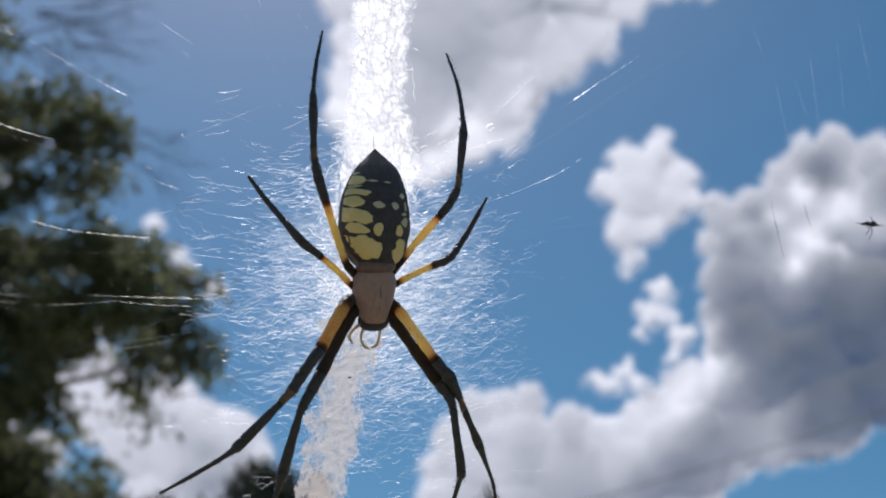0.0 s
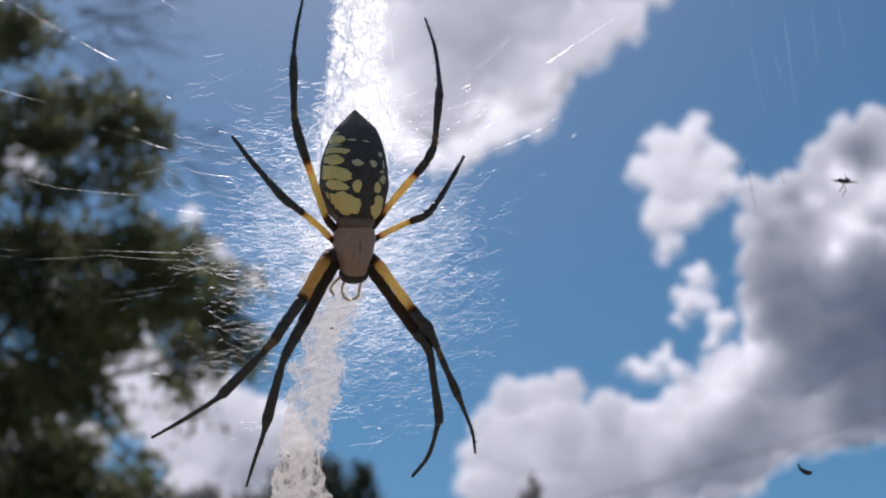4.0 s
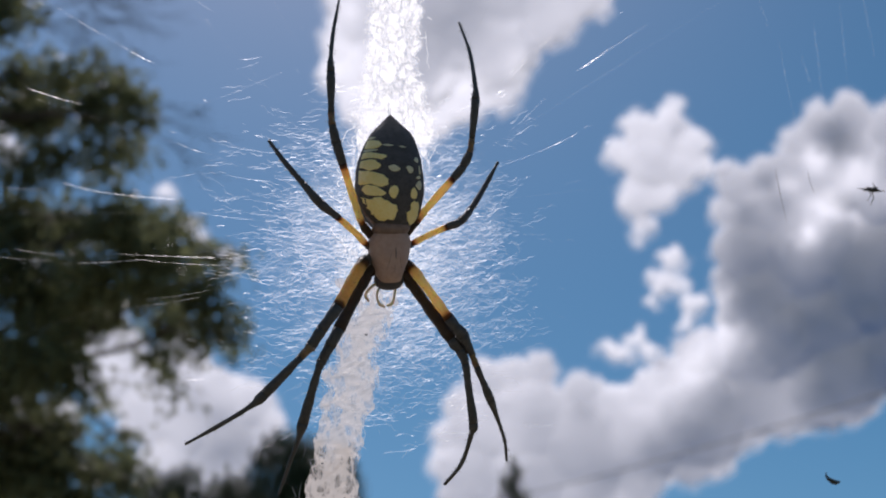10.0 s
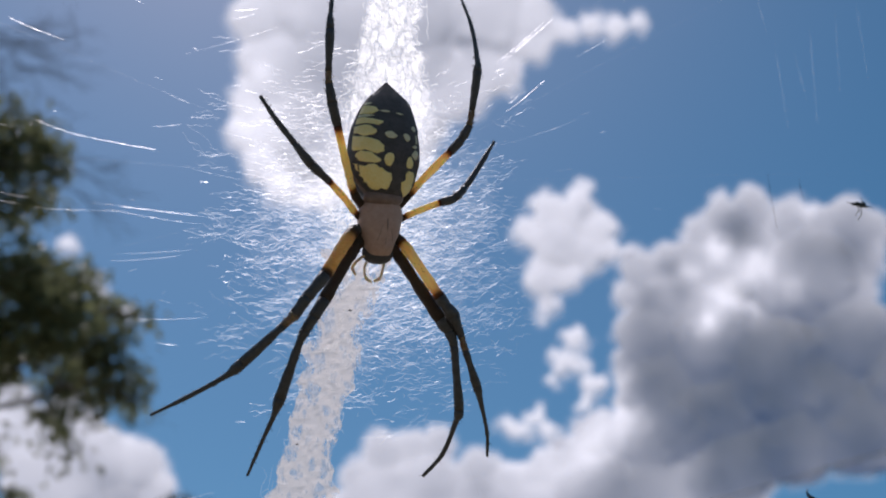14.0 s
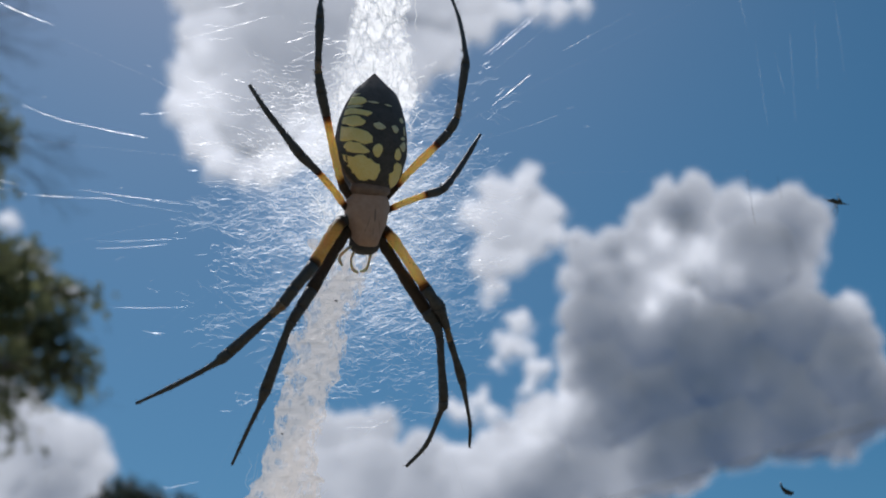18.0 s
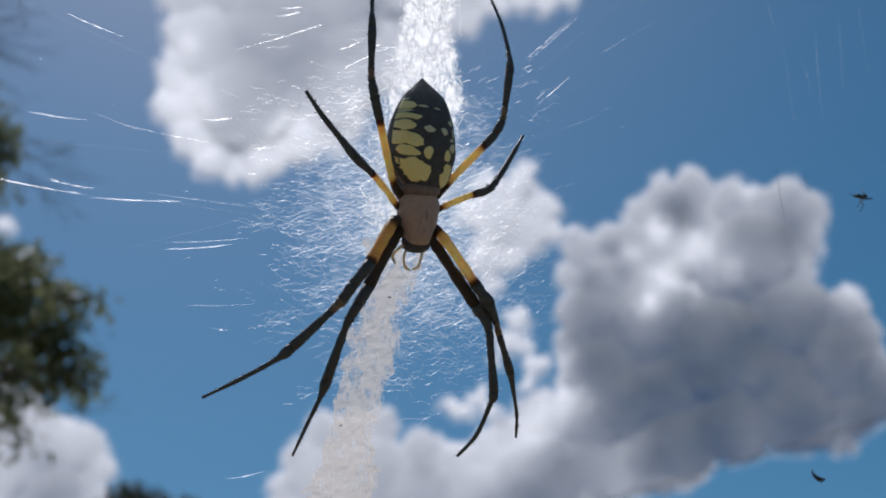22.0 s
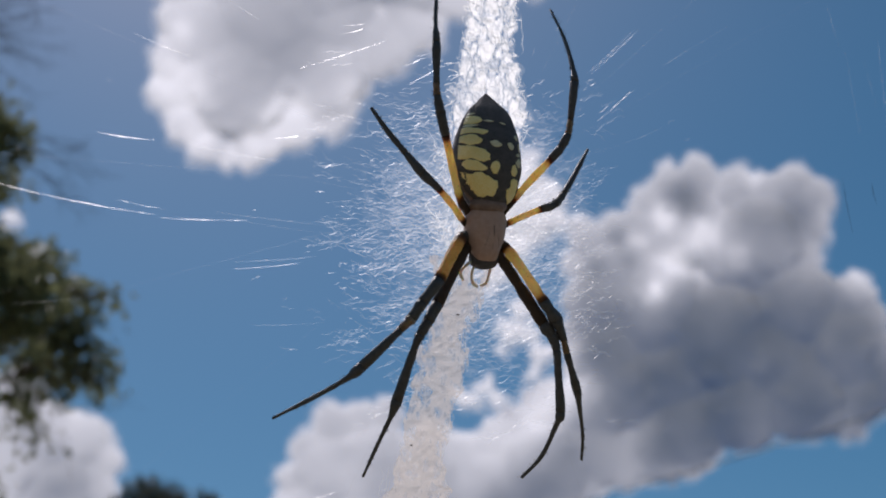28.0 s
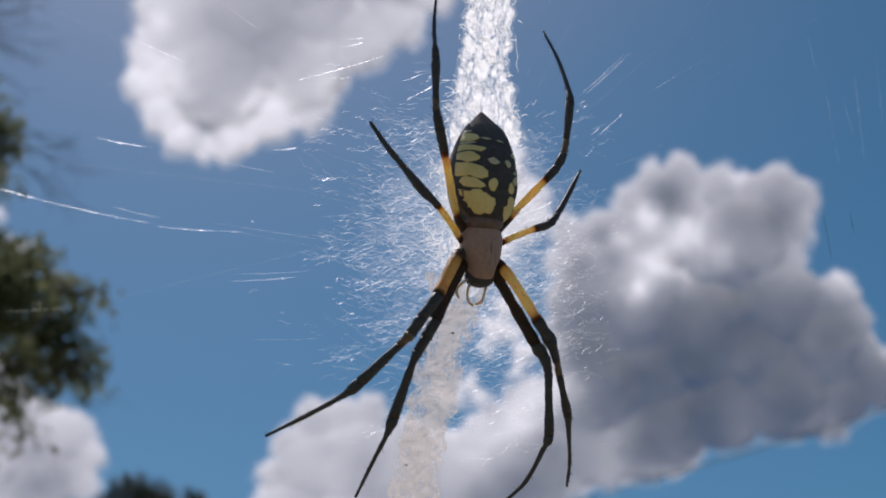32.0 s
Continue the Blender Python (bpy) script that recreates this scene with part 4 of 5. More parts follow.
# stations along a body: y, middle x, half width, middle height, half thickness
ABDOMEN = [
    (13.78, 0.75, 0.09, -0.4, 0.1), (13.25, 0.65, 0.61, -0.2, 0.5), (12.21, 0.54, 1.64, 0.2, 1.2), (10.64, 0.3, 3.06, 0.8, 2.3), (8.13, -0.2, 4.15, 1.4, 3.4), (5.67, -0.53, 4.73, 1.8, 4.1),
    (2.86, -0.72, 4.89, 2, 4.4), (0.88, -0.77, 4.67, 2, 4.2), (-0.86, -0.72, 4.03, 2, 3.7), (-2.14, -0.66, 3.01, 2.1, 2.8), (-2.93, -0.79, 1.95, 2.2, 1.6), (-3.17, -0.81, 0.76, 2.2, 0.5),
]
CARAPACE = [
    (-2.3, -1.0, 0.9, 2.4, 0.5), (-2.75, -1.03, 1.95, 2.4, 1.5), (-3.5, -1.12, 2.62, 2.4, 2.05), (-4.6, -1.2, 3.02, 2.4, 2.3), (-5.8, -1.3, 3.02, 2.5, 2.35), (-6.9, -1.38, 2.72, 2.6, 2.3),
    (-7.98, -1.42, 2.25, 2.7, 2.1), (-9.1, -1.46, 1.86, 2.8, 1.85), (-9.95, -1.5, 1.5, 2.8, 1.4), (-10.35, -1.52, 0.85, 2.8, 0.6),
]
FACE = [
    (-8.6, -1.3, 1.9, 2.0, 1.1), (-9.5, -1.36, 2.15, 2.2, 1.5), (-10.3, -1.42, 1.95, 2.3, 1.5), (-10.85, -1.42, 1.35, 2.3, 1.1), (-11.1, -1.41, 0.6, 2.3, 0.5),
]
PEDICEL = [
    (-1.5, -1.0, 1.3, 2.7, 0.7), (-2.0, -1.05, 2.5, 3.0, 1.6), (-2.7, -1.12, 2.75, 3.0, 1.95), (-3.4, -1.18, 2.3, 2.9, 1.7), (-3.9, -1.2, 1.2, 2.8, 0.9),
]
PALPS = [[(-2.93, -9.97, 2.4), (-3.95, -10.57, 2.4), (-4.68, -11.61, 1.8), (-4.07, -12.62, 1.4)], [(-2.53, -10.28, 2.2), (-3.09, -11.66, 2), (-2.57, -12.9, 1.4), (-1.67, -13.4, 1.2)], [(-0.34, -10.26, 2.4), (-0.65, -11.74, 2.4), (-0.79, -12.89, 1.8), (-1.49, -13.25, 1.4)]]


def stations(table, y):
    t = np.array(table)
    order = np.argsort(t[:, 0])
    return [float(np.interp(y, t[order, 0], t[order, k])) for k in range(1, 5)]


def body_mesh(table, sides=28, lumps=0.0, seed=1):
    ys = smooth_path(table, 5)
    verts, faces = [], []
    for y, x, w, h, d in ys:
        for k in range(sides):
            a = 2 * math.pi * k / sides
            bump = 1 + lumps * (noise.noise(Vector((math.cos(a) * 2, math.sin(a) * 2, y * 0.6 + seed))))
            verts.append((x + max(w, 0.02) * math.cos(a) * bump, y, h + max(d, 0.02) * math.sin(a) * bump))
    n = len(ys)
    for i in range(n - 1):
        for k in range(sides):
            q = (k + 1) % sides
            faces.append((i * sides + k, i * sides + q, (i + 1) * sides + q, (i + 1) * sides + k))
    faces += [tuple(range(sides))[::-1], tuple(range((n - 1) * sides, n * sides))]
    return verts, faces


v, f = body_mesh(ABDOMEN, lumps=0.02)
abdomen = spider_part("abdomen", v, f, BLACK, label="black oval abdomen with yellow patches")
ABDOMEN_FINE = smooth_path(ABDOMEN, 5)


def on_abdomen(x, y, lift):
    mx, w, h, d = stations(ABDOMEN_FINE, y)
    s = min(max((x - mx) / w, -0.985), 0.985)
    return (mx + s * (w + lift), y, h + (d + lift) * math.sqrt(1 - s * s))


def yellow_patch(mat, *outline, name="yellow_patch"):
    """A raised pale blotch on the abdomen inside a rounded outline."""
    edge = smooth_path([*outline, outline[0]], 4)[:-1]
    mid = edge.mean(0)
    verts, faces = [on_abdomen(*mid, 0.07)], []
    n = len(edge)
    for ringed, lift in ((0.35, 0.07), (0.7, 0.07), (0.95, 0.06), (1.02, -0.05)):
        for p in edge:
            verts.append(on_abdomen(*(mid + (p - mid) * ringed * ((1.14 if mat is PATCH else 1.0) + 0.25 * noise.noise(Vector((*p, 0)) * 1.9))), lift))
    for k in range(n):
        q = (k + 1) % n
        faces.append((0, 1 + k, 1 + q))
        for r in range(3):
            faces.append((1 + r * n + k, 1 + (r + 1) * n + k, 1 + (r + 1) * n + q, 1 + r * n + q))
    spider_part(name, verts, faces, mat, abdomen)


yellow_patch(PATCH, (-4.53, 8.84), (-3.92, 9.56), (-2.94, 9.43), (-2.46, 8.82), (-3.31, 8.33), (-4.3, 8.46))
yellow_patch(PATCH_PALE, (-3.91, 9.87), (-3.24, 10.12), (-2.58, 9.99), (-3.26, 9.73))
yellow_patch(PATCH_PALE, (-3.21, 10.98), (-2.53, 11.32), (-2.71, 10.92))
yellow_patch(PATCH, (-5.49, 7.34), (-4.49, 7.76), (-3.35, 7.47), (-2.45, 7.1), (-2.88, 6.62), (-4.03, 6.91), (-5.26, 6.88))
yellow_patch(PATCH_PALE, (-4.98, 7.98), (-3.98, 8.23), (-2.83, 8.03), (-3.83, 7.85))
yellow_patch(PATCH, (-5.37, 6.26), (-4.53, 6.67), (-3.56, 6.3), (-3.34, 5.53), (-4.26, 5.2), (-5.15, 5.65))
yellow_patch(PATCH, (-6.01, 4.55), (-5.41, 5.18), (-4.44, 4.89), (-3.14, 4.29), (-2.51, 3.52), (-3.2, 2.89), (-4.18, 3.19), (-5.64, 3.48))
yellow_patch(PATCH, (-5.27, 2.4), (-4.68, 3.03), (-3.71, 2.57), (-3.07, 1.96), (-3.58, 1.57), (-4.72, 1.79))
yellow_patch(PATCH, (-5.31, 1.48), (-4.59, 1.1), (-3.51, 1.18), (-2.46, 0.57), (-1.48, 0.1), (-1.34, -0.52), (-1.7, -1.29), (-2.55, -1.6), (-3.29, -1.45), (-4.08, -0.68), (-4.7, 0.32))
yellow_patch(PATCH_PALE, (-2.26, 5.55), (-1.67, 5.79), (-0.92, 5.57), (-0.6, 5.11), (-1.46, 4.78), (-2.11, 5.08))
yellow_patch(PATCH, (-2.4, 1.96), (-1.96, 2.75), (-1.37, 2.75), (-1.24, 1.97), (-1.6, 1.35), (-2.26, 1.5))
yellow_patch(PATCH_PALE, (-2.38, 8.74), (-1.63, 8.84), (-0.88, 8.62), (-1.64, 8.53))
yellow_patch(PATCH_PALE, (-0.29, 8.56), (0.38, 8.58), (0.96, 8.36), (0.29, 8.34))
yellow_patch(PATCH_PALE, (0.25, 5.43), (0.77, 5.68), (1.43, 5.3), (1.06, 4.66), (0.56, 4.81))
yellow_patch(PATCH_PALE, (1.82, 6.56), (2.35, 7.05), (2.68, 6.58), (2.32, 6.18))
yellow_patch(PATCH_PALE, (2.46, 5.63), (2.73, 5.79), (2.77, 4.69), (2.51, 4.68))
yellow_patch(PATCH_PALE, (1.58, 2.94), (2.21, 3.58), (2.72, 3.5), (2.68, 2.64), (2.16, 2.47))
yellow_patch(PATCH, (0.88, 2.31), (1.4, 2.62), (1.79, 1.84), (1.43, 1.21), (0.76, 1.52))
yellow_patch(PATCH, (0.33, -0.83), (0.85, -0.36), (0.8, 0.35), (1.57, 0.59), (2.32, 0.35), (2.27, -0.98), (1.89, -1.92), (1.12, -1.92), (0.55, -1.45))
yellow_patch(PATCH_PALE, (1.72, 4.04), (2.33, 4.37), (2.66, 4.13), (2.22, 3.89))
yellow_patch(COLLAR, (-6.42, 2.31), (-5.87, 1.78), (-5.19, 0.25), (-4.43, -1.06), (-3.08, -2.53), (-4.25, -2.76), (-5.51, -1.68), (-6.34, 0.24), name="brown_shoulder")

v, f = body_mesh(CARAPACE, lumps=0.04, seed=5)
carapace = spider_part("carapace", v, f, HAIR_GREY, label="silvery grey-brown hairy carapace")
v, f = body_mesh(PEDICEL, lumps=0.05, seed=7)
spider_part("pedicel", v, f, COLLAR, carapace, "dark brown rounded waist")
v, f = body_mesh(FACE, lumps=0.05, seed=9)
spider_part("eye_region", v, f, BLACK, carapace, "black face with the eyes")
CARAPACE_FINE = smooth_path(CARAPACE, 5)


def on_carapace(x, y, lift):
    mx, w, h, d = stations(CARAPACE_FINE, y)
    s = min(max((x - mx) / w, -0.98), 0.98)
    return (x, y, h + (d + lift) * math.sqrt(1 - s * s))


# the pit in the middle of the shield and the furrows that run from it
for x0, y0, x1, y1, wide in ((-1.2, -5.4, -1.28, -7.0, 0.1), (-1.85, -6.2, -2.5, -8.4, 0.035), (-0.75, -6.2, -0.3, -8.4, 0.035), (-1.4, -7.8, -1.46, -9.3, 0.05)):
    pts = [on_carapace(x0 + (x1 - x0) * t, y0 + (y1 - y0) * t, -0.02) for t in np.linspace(0, 1, 7)]
    v, f = tube(pts, [wide * (0.35 + 0.65 * math.sin(math.pi * (k + 0.5) / 7)) for k in range(7)], 6)
    spider_part("furrow", v, f, COLLAR, carapace, "dark furrow")
# the eyes, small beads on the black face
for x, y in ((-1.85, -10.1), (-1.05, -10.1), (-1.75, -9.6), (-1.15, -9.6)):
    v, f = tube([(x, y, 3.55), (x, y, 3.75), (x, y, 3.87)], [0.17, 0.15, 0.06], 8)
    spider_part("eye", v, f, BLACK, carapace)
for pts in PALPS:
    p = smooth_path(pts, 4)
    v, f = tube(p, list(np.interp(np.linspace(0, 1, len(p)), [0, 0.5, 0.8, 1], [0.2, 0.17, 0.24, 0.14])), 8)
    spider_part("pedipalp", v, f, PALP, carapace, "pale bristly feeler")

# legs: each row x, y, z, thickness; a segment ends where its number says
LEGS = []
LEGS.append(("hind leg, yellow thigh and black shank", [(-3.37, -3.84, 2, 1.19), (-5.03, -2.17, 2.6, 1.12), (-6.37, 0.7, 3.4, 1.04), (-8.47, 5.89, 4.8, 1.12), (-9.4, 8.57, 5.2, 1.34), (-9.8, 11.04, 5, 1.04), (-9.91, 12.58, 5, 0.89), (-9.57, 18.26, 4.4, 1.19), (-9.14, 20.68, 3.4, 0.67), (-7.91, 24.59, 1.2, 0.52), (-5.93, 29.94, -1.5, 0.3)],
             [(0, 1, "coxa", LEG_BROWN), (1, 3, "femur", LEG_YELLOW), (3, 4, "femur_tip", LEG_BLACK), (4, 5, "patella", LEG_BLACK), (5, 6, "tibia_ring", LEG_RING), (6, 7, "tibia", LEG_BLACK), (7, 10, "metatarsus", LEG_BLACK)]))
LEGS.append(("hind leg, yellow thigh and black shank", [(1.2, -3.88, 2, 1.12), (2.66, -1.89, 2.8, 1.04), (4.57, 0.55, 3.8, 1.04), (7.48, 4.04, 5.4, 1.12), (8.75, 5.66, 6, 1.27), (9.81, 7.64, 6.2, 1.04), (10.15, 9.62, 6.4, 0.89), (11.04, 15.07, 6.2, 1.19), (11.66, 17.6, 5, 0.67), (13.05, 23.09, 1, 0.52), (13.45, 28.58, -3, 0.3)],
             [(0, 1, "coxa", LEG_BROWN), (1, 3, "femur", LEG_YELLOW), (3, 4, "femur_tip", LEG_BLACK), (4, 5, "patella", LEG_BLACK), (5, 6, "tibia_ring", LEG_RING), (6, 7, "tibia", LEG_BLACK), (7, 10, "metatarsus", LEG_BLACK)]))
LEGS.append(("short leg with a yellow thigh", [(-3.1, -5.57, 2, 1.04), (-4.56, -4.8, 2.4, 0.97), (-6.44, -3.32, 3.4, 0.89), (-9.39, -1.27, 4.6, 0.97), (-11.71, 0.54, 4.6, 1.19), (-13.66, 3.22, 3.6, 0.89), (-15.63, 6.09, 2.4, 0.74), (-17.58, 9.26, 1.4, 0.45)],
             [(0, 1, "coxa", LEG_BROWN), (1, 3, "femur", LEG_YELLOW), (3, 4, "patella", LEG_BLACK), (4, 5, "tibia", LEG_BLACK), (5, 7, "metatarsus", LEG_BLACK)]))
LEGS.append(("short leg with a yellow thigh", [(1.14, -5.3, 2, 0.97), (2.28, -4.77, 2.2, 0.89), (4.31, -3.73, 2.8, 0.89), (7.24, -2.5, 3.2, 0.97), (9.21, -1.8, 3.4, 1.19), (11.18, -0.13, 2.8, 0.97), (14.11, 3.22, 1.6, 0.82), (17.12, 7.22, 0.6, 0.45)],
             [(0, 1, "coxa", LEG_BROWN), (1, 3, "femur", LEG_YELLOW), (3, 4, "patella", LEG_BLACK), (4, 5, "tibia", LEG_BLACK), (5, 7, "metatarsus", LEG_BLACK)]))
LEGS.append(("long front leg, yellow above and black below", [(-3.16, -6.98, 2, 1.49), (-4.8, -6.99, 2.6, 1.64), (-7.12, -9.2, 4.4, 1.64), (-10.31, -13.26, 6.2, 1.64), (-12.61, -16.14, 6.2, 1.42), (-13.94, -18.15, 5.8, 1.42), (-15.18, -19.56, 5.2, 0.97), (-19.46, -24.07, 3.2, 1.42), (-21.16, -25.8, 1.5, 0.74), (-24.39, -28.11, -1.5, 0.6), (-28.4, -30.52, -4.3, 0.37)],
             [(0, 1.2, "coxa", LEG_BLACK), (1.2, 3, "femur", LEG_GOLD), (3, 4, "femur_tip", LEG_BLACK), (4, 5, "patella", LEG_BLACK), (5, 6, "tibia_ring", LEG_RING), (6, 7, "tibia", LEG_BLACK), (7, 10, "metatarsus", LEG_BLACK)]))
LEGS.append(("long front leg, brown thigh and black shank", [(-2.61, -7.91, 1.8, 1.49), (-4.13, -8.53, 2.2, 1.64), (-6.01, -10.85, 3, 1.64), (-9.7, -16.24, 4.6, 1.64), (-11.12, -18.43, 4.8, 1.49), (-12.13, -20.17, 4.6, 1.34), (-12.77, -21.93, 4.2, 1.04), (-14.27, -28.23, 2.4, 1.42), (-14.54, -30.54, 1, 0.67), (-15.13, -33.94, -1.5, 0.52), (-15.79, -38.14, -4.5, 0.37)],
             [(0, 3, "brown_femur", LEG_BROWN), (3, 4, "femur_tip", LEG_BLACK), (4, 5, "patella", LEG_BLACK), (5, 7, "tibia", LEG_BLACK), (7, 10, "metatarsus", LEG_BLACK)]))
LEGS.append(("long front leg, yellow above and black below", [(0.71, -7.35, 2, 1.34), (1.8, -8.04, 2.6, 1.49), (2.97, -10.51, 4.4, 1.42), (5.71, -15.32, 6.2, 1.42), (7.47, -17.73, 6.6, 1.64), (8.83, -20.27, 6.4, 1.12), (9.65, -21.96, 6, 0.82), (12.24, -26.62, 4.6, 1.27), (13.84, -28.87, 3, 0.67), (16.86, -33.11, -0.4, 0.52), (18.22, -36.44, -2.6, 0.37)],
             [(0, 1, "coxa", LEG_BROWN), (1, 3, "femur", LEG_YELLOW), (3, 4, "femur_tip", LEG_BLACK), (4, 5, "patella", LEG_BLACK), (5, 6, "tibia_ring", LEG_RING), (6, 7, "tibia", LEG_BLACK), (7, 10, "metatarsus", LEG_BLACK)]))
LEGS.append(("long front leg, brown thigh and black shank", [(0.24, -8.44, 1.8, 1.34), (1.31, -9.59, 2.4, 1.49), (3.38, -13.08, 3.6, 1.49), (6.39, -18.14, 5.2, 1.64), (7.41, -19.74, 5.8, 1.49), (7.91, -21.63, 6.2, 1.04), (8.21, -24.59, 6.2, 0.97), (8.94, -29.7, 5.8, 1.27), (9.19, -31.6, 4.4, 0.67), (8.94, -35.76, 1.4, 0.6), (7.36, -38.71, -1, 0.45)],
             [(0, 3, "brown_femur", LEG_BROWN), (3, 4, "femur_tip", LEG_BLACK), (4, 5, "patella", LEG_BLACK), (5, 7, "tibia", LEG_BLACK), (7, 10, "metatarsus", LEG_BLACK)]))

LEG_OBJECTS = []
for leg_name, rows, cuts in LEGS:
    leg = new("leg")
    LEG_OBJECTS.append(leg)
    leg.parent = spider
    tagged(leg, leg_name)
    fine = smooth_path(rows, 5)
    for (i, j, seg, mat) in cuts:
        p = fine[round(i * 5):round(j * 5) + 1]
        swell = [1 + 0.16 * noise.noise(Vector(q[:3]) * 1.3) + 0.2 * noise.noise(Vector(q[:3]) * 3.1) for q in p]
        v, f = tube([q[:3] for q in p], [q[3] / 2 * k for q, k in zip(p, swell)], 10)
        piece = spider_part(seg, v, f, mat, leg)
        if seg == "femur":
            # dark at the root, yellow along the middle, dusky again before the knee
            u = np.linspace(0, 1, len(p))
            dark = 0.45 if mat is LEG_GOLD else 0.25
            tone = np.clip(u / dark, 0, 1) * np.clip((1 - u) / 0.14, 0, 1)
            piece.data.attributes.new("tone", "FLOAT", "POINT").data.foreach_set("value", np.repeat(tone, 10).astype(np.float32))

# short bristles standing off each leg
rng = random.Random(23)
for leg, (leg_name, rows, cuts) in zip(LEG_OBJECTS, LEGS):
    fine = smooth_path(rows, 5)
    verts, faces = [], []
    for _ in range(150):
        k = rng.randint(6, len(fine) - 2)
        p, q = Vector(fine[k][:3]), Vector(fine[k + 1][:3])
        way, thick = (q - p).normalized(), fine[k][3] / 2
        out = Vector((rng.gauss(0, 1), rng.gauss(0, 1), rng.gauss(0, 1)))
        out = (out - way * out.dot(way)).normalized()
        root = p.lerp(q, rng.random()) + out * thick * 0.85
        tip = root + (out + way * rng.uniform(0.3, 1.2)).normalized() * rng.uniform(0.25, 0.6)
        v, f = tube([root, root.lerp(tip, 0.5) + way * 0.03, tip], [0.035, 0.026, 0.008], 3, False)
        n = len(verts)
        verts += v
        faces += [tuple(a + n for a in face) for face in f]
    tagged(spider_part("bristles", verts, faces, LEG_BLACK, leg), kind="stuff")

# ---- dead insects and scraps caught in the web ----
FLY, SCRAP = (89.8, 4.1), (77.3, -44.2)


def caught_fly(x, y):
    fly = empty("dead_gnat", WEB @ Matrix.Translation((x / 1000, y / 1000, 0)), "tiny dead dark gnat caught in the web", "insect")
    v, f = tube([(-0.9, 0.05, 0), (-0.3, 0.1, 0.05), (0.3, 0, 0), (1.1, -0.05, 0)], [0.08, 0.2, 0.17, 0.06], 8)
    link("body", [Vector(q) * 0.002 for q in v], f, CHITIN, fly)
    v, f = tube([(0.3, 0.1, 0), (0.5, 0.15, 0), (0.7, 0.1, 0)], [0.12, 0.2, 0.12], 8)
    link("head", [Vector(q) * 0.002 for q in v], f, CHITIN, fly)
    for a, b in (((0, 0), (0.2, 0.7)), ((-0.2, 0), (-0.5, -0.9)), ((0.1, -0.1), (-0.2, -1.3)), ((-0.6, 0), (-1.5, 0.15)), ((0.5, 0), (1.6, -0.1))):
        v, f = tube([(*a, 0), ((a[0] + b[0]) / 2 + 0.1, (a[1] + b[1]) / 2, 0.2), (*b, 0)], [0.045, 0.04, 0.025], 5)
        link("leg", [Vector(q) * 0.002 for q in v], f, CHITIN, fly)
    return fly


gnat = caught_fly(*FLY)
v, f = tube([(SCRAP[0] + dx, SCRAP[1] + dy, 0.05 * k) for k, (dx, dy) in enumerate(((-0.72, 0.75), (-0.78, 0.45), (-0.55, 0.1), (-0.1, -0.2), (0.4, -0.36), (0.8, -0.3)))], [0.05, 0.1, 0.18, 0.27, 0.24, 0.1], 8)
husk = link("husk", [(Vector(q) - Vector((*SCRAP, 0))) * 0.0016 + Vector((*SCRAP, 0)) * 0.001 for q in v], f, CHITIN)
husk.matrix_world = WEB
tagged(husk, "curled black insect husk hanging in the web", "husk")


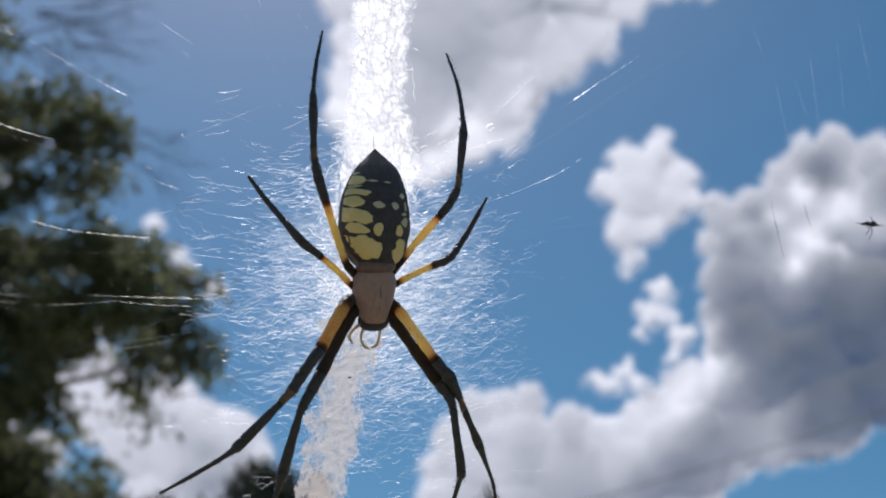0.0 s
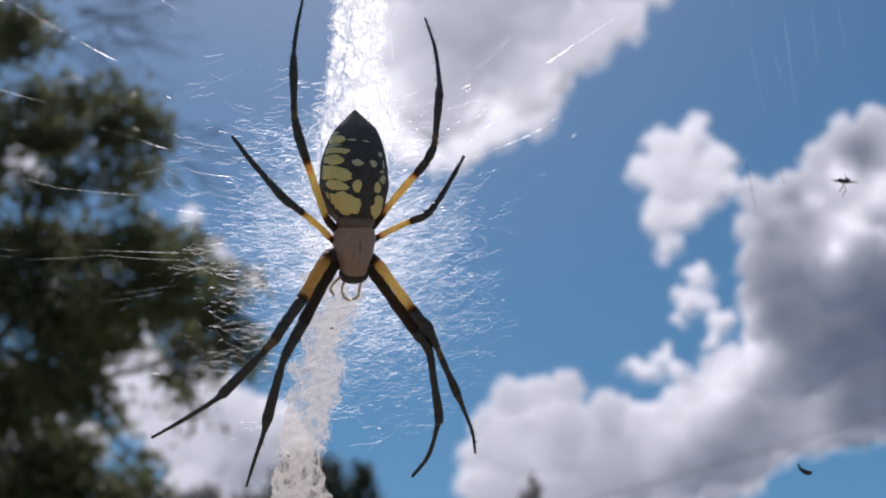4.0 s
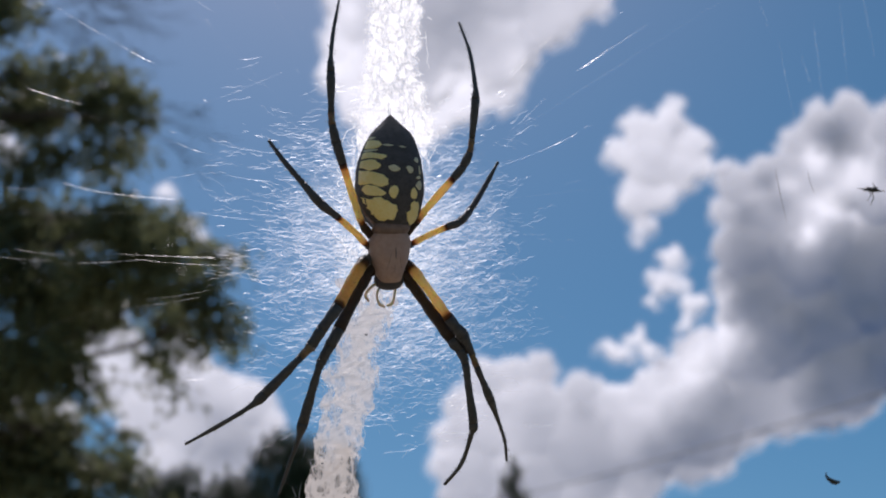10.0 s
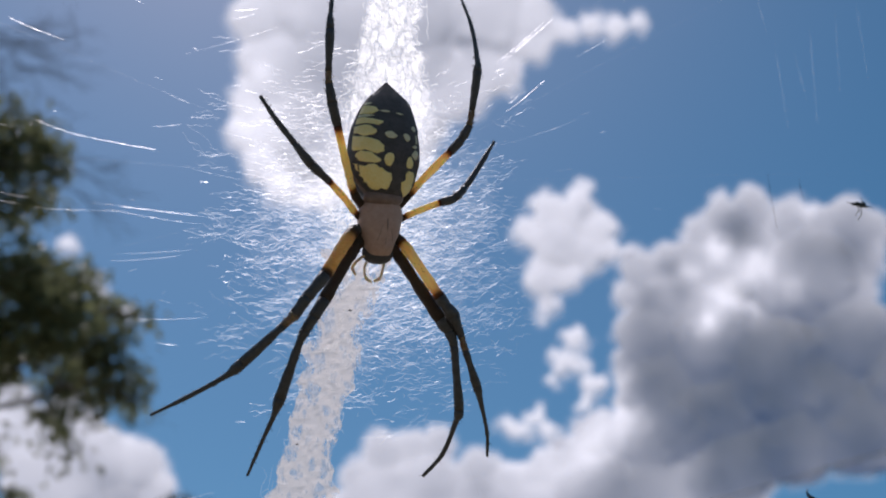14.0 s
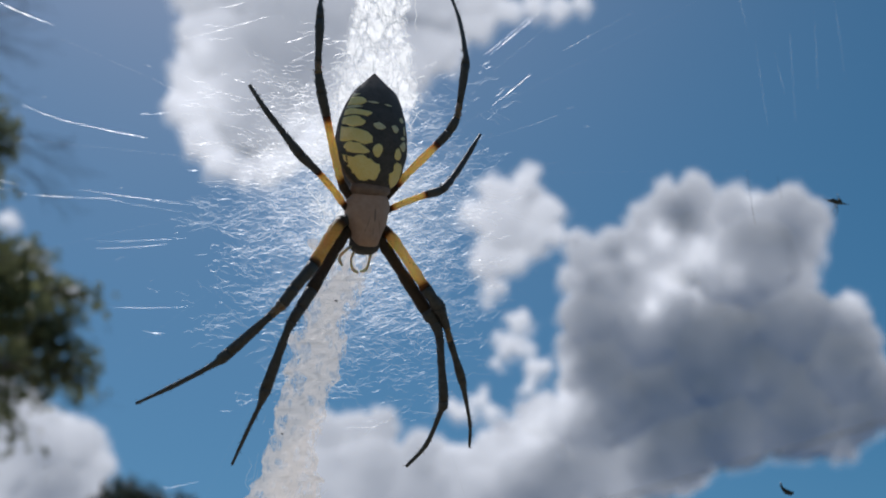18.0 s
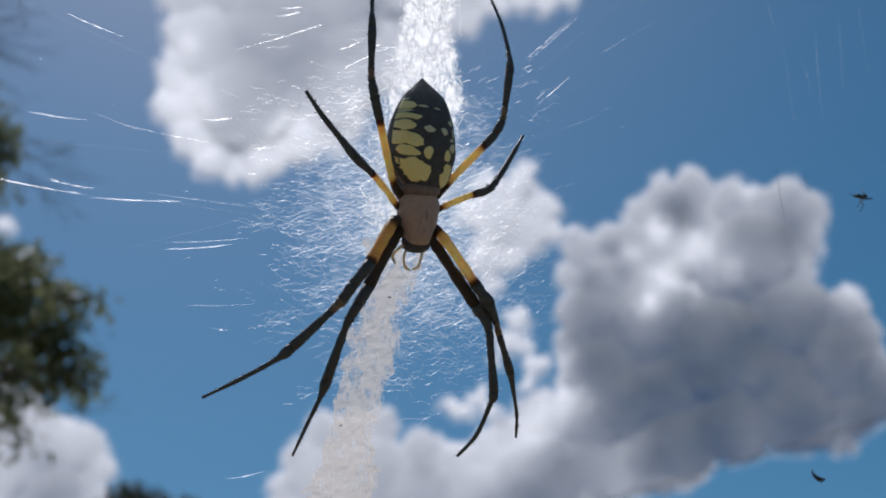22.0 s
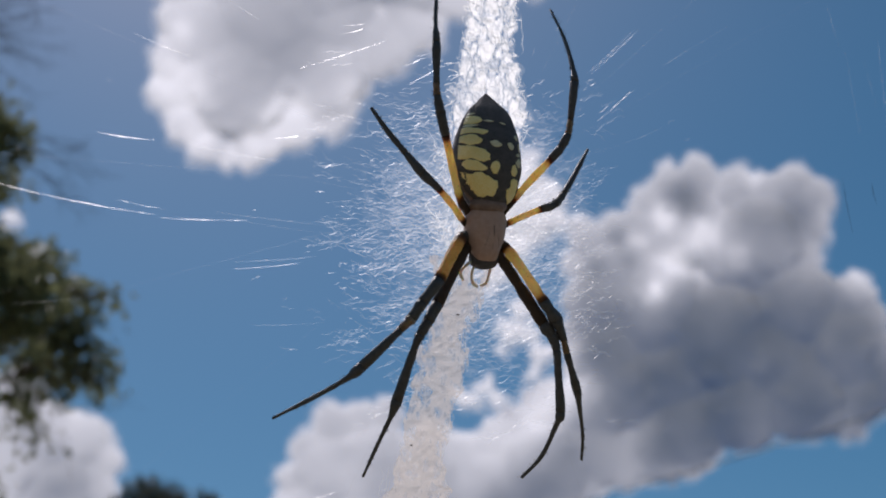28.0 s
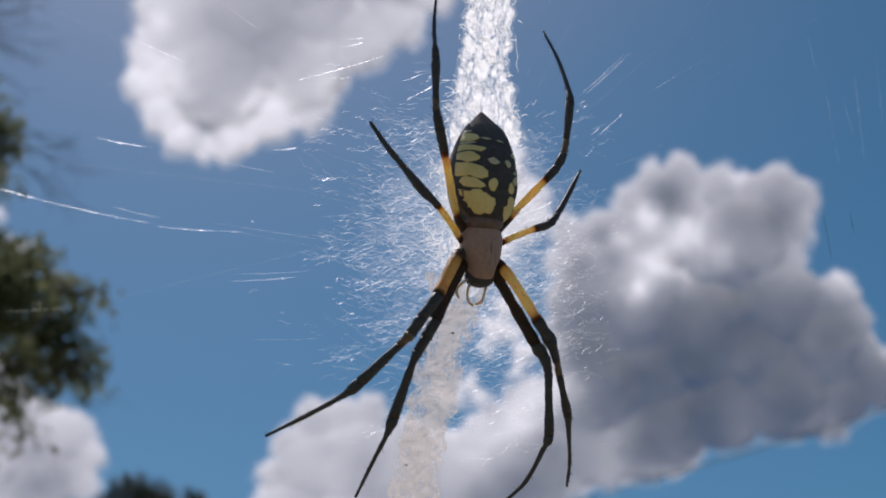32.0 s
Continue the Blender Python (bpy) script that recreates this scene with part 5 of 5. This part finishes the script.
# how the web swings in the wind: t, then degrees about the hub
SWAY = [
    (0, 0, -0, 0),
    (0.5, 0.76, 0.8, -0.54),
    (1, 1.3, 1.49, -0.55),
    (1.5, 1.16, 1.07, -0.4),
    (2, 0.97, 1.03, -0.44),
    (2.5, 0.87, 0.96, -0.3),
    (3, 0.81, 1.05, -0.18),
    (3.5, 0.75, 1.03, -0.24),
    (5.5, 0.52, 0.89, -0.4),
    (6, 0.14, 0.64, -0.24),
    (6.5, -0.25, 0.72, -0.26),
    (7, 0.62, 0.15, -0.22),
    (7.5, 0.6, 1.2, -0.4),
    (8, 0.27, 0.85, -0.26),
    (8.5, 0.24, 0.67, -0.31),
    (9, 0.07, 0.74, -0.27),
    (9.5, 0.19, 0.62, -0.26),
    (10, -0.16, 0.7, -0.12),
    (10.5, 0.19, 0.29, -0.03),
    (11, -0.09, 0.08, 0.31),
    (11.5, -0.4, 0.54, 0.64),
    (12, -0.38, 0.75, 0.38),
    (12.5, -0.12, 0.06, 0.33),
    (13, 0.79, -0.09, -0.43),
    (13.5, 0.83, 0.11, -0.1),
    (15.5, 0.79, -0.39, -0.1),
    (16, 0.64, -0.55, 0.01),
    (16.5, 0.29, -0.5, 0.13),
    (17, 0.66, -0.22, -0.08),
    (17.5, 0.48, -0.17, 0.25),
    (18, 0.53, -0.58, 0.04),
    (18.5, 0.47, -0.43, -0.1),
    (19, 0.21, -0.52, -0.14),
    (19.5, 0.48, -0.73, -0.06),
    (20, 0.16, -1, 0.54),
    (20.5, 0.27, -0.78, 0.36),
    (21, 0.54, -0.83, 0.15),
    (21.5, 0.24, -0.78, 0.15),
    (22, 0.59, -0.52, -0.17),
    (22.5, 0.83, 0.06, -0.47),
    (23, -0.04, -0.84, -0.47),
    (23.5, 0.18, -0.68, -0.2),
    (24, -0.47, -1.1, 0.24),
    (24.5, -0, -0.95, 0.11),
    (25, 0.37, -1.08, -0.25),
    (25.5, -0.01, -1.78, 0.03),
    (27.5, -1.12, -1.57, 0.33),
    (28, -1.06, -1.7, 0.11),
    (28.5, -0.95, -1.32, 0.31),
    (29, -1.9, 0.79, -0.37),
    (29.5, -1.77, 1.13, -0.57),
    (30, -2.31, 1.21, -0.84),
    (30.5, -2.68, 1.09, -0.01),
    (31, -3.09, 0.51, 0.07),
    (31.5, -2.71, 0.94, -1.03),
    (32, -3.26, 0.81, -0.4),
]
# two front legs that the spider draws in: t, then degrees for the inner and the outer one
DRAWN = [(0.0, 0.0, 0.0), (20.0, 0.0, 0.0), (25.0, -0.8, -0.5), (28.0, -2.2, -1.8), (28.3, -2.6, -2.0), (28.8, -5.2, -3.6), (32.0, -5.2, -3.6)]


def motions():
    """The clouds drift past on the wind, the web swings with all that hangs in it, the spider draws in two legs."""
    k = SKY_AWAY / 1000
    for ob, (dx, dy) in CLOUDS:
        walk(ob, [(t, FIRST @ Matrix.Translation((dx * k * t, dy * k * t, -SKY_AWAY))) for t in (0.0, 16.0, 32.0)])
    hub = FIRST @ Matrix.Translation((-0.00930, 0.00000, -0.15480))
    for ob in (web, spider, gnat, husk):
        rest = hub.inverted() @ ob.matrix_basis
        walk(ob, [(t, hub @ pose(0, 0, 0, rx, ry, rz) @ rest) for t, rx, ry, rz in SWAY])
    for leg, pivot, which in ((LEG_OBJECTS[7], LEGS[7][1][1], 1), (LEG_OBJECTS[6], LEGS[6][1][1], 2)):
        at = Vector(pivot[:3]) * 0.001
        walk(leg, [(row[0], Matrix.Translation(at) @ pose(0, 0, 0, 0, 0, row[which]) @ Matrix.Translation(-at)) for row in DRAWN])


motions()
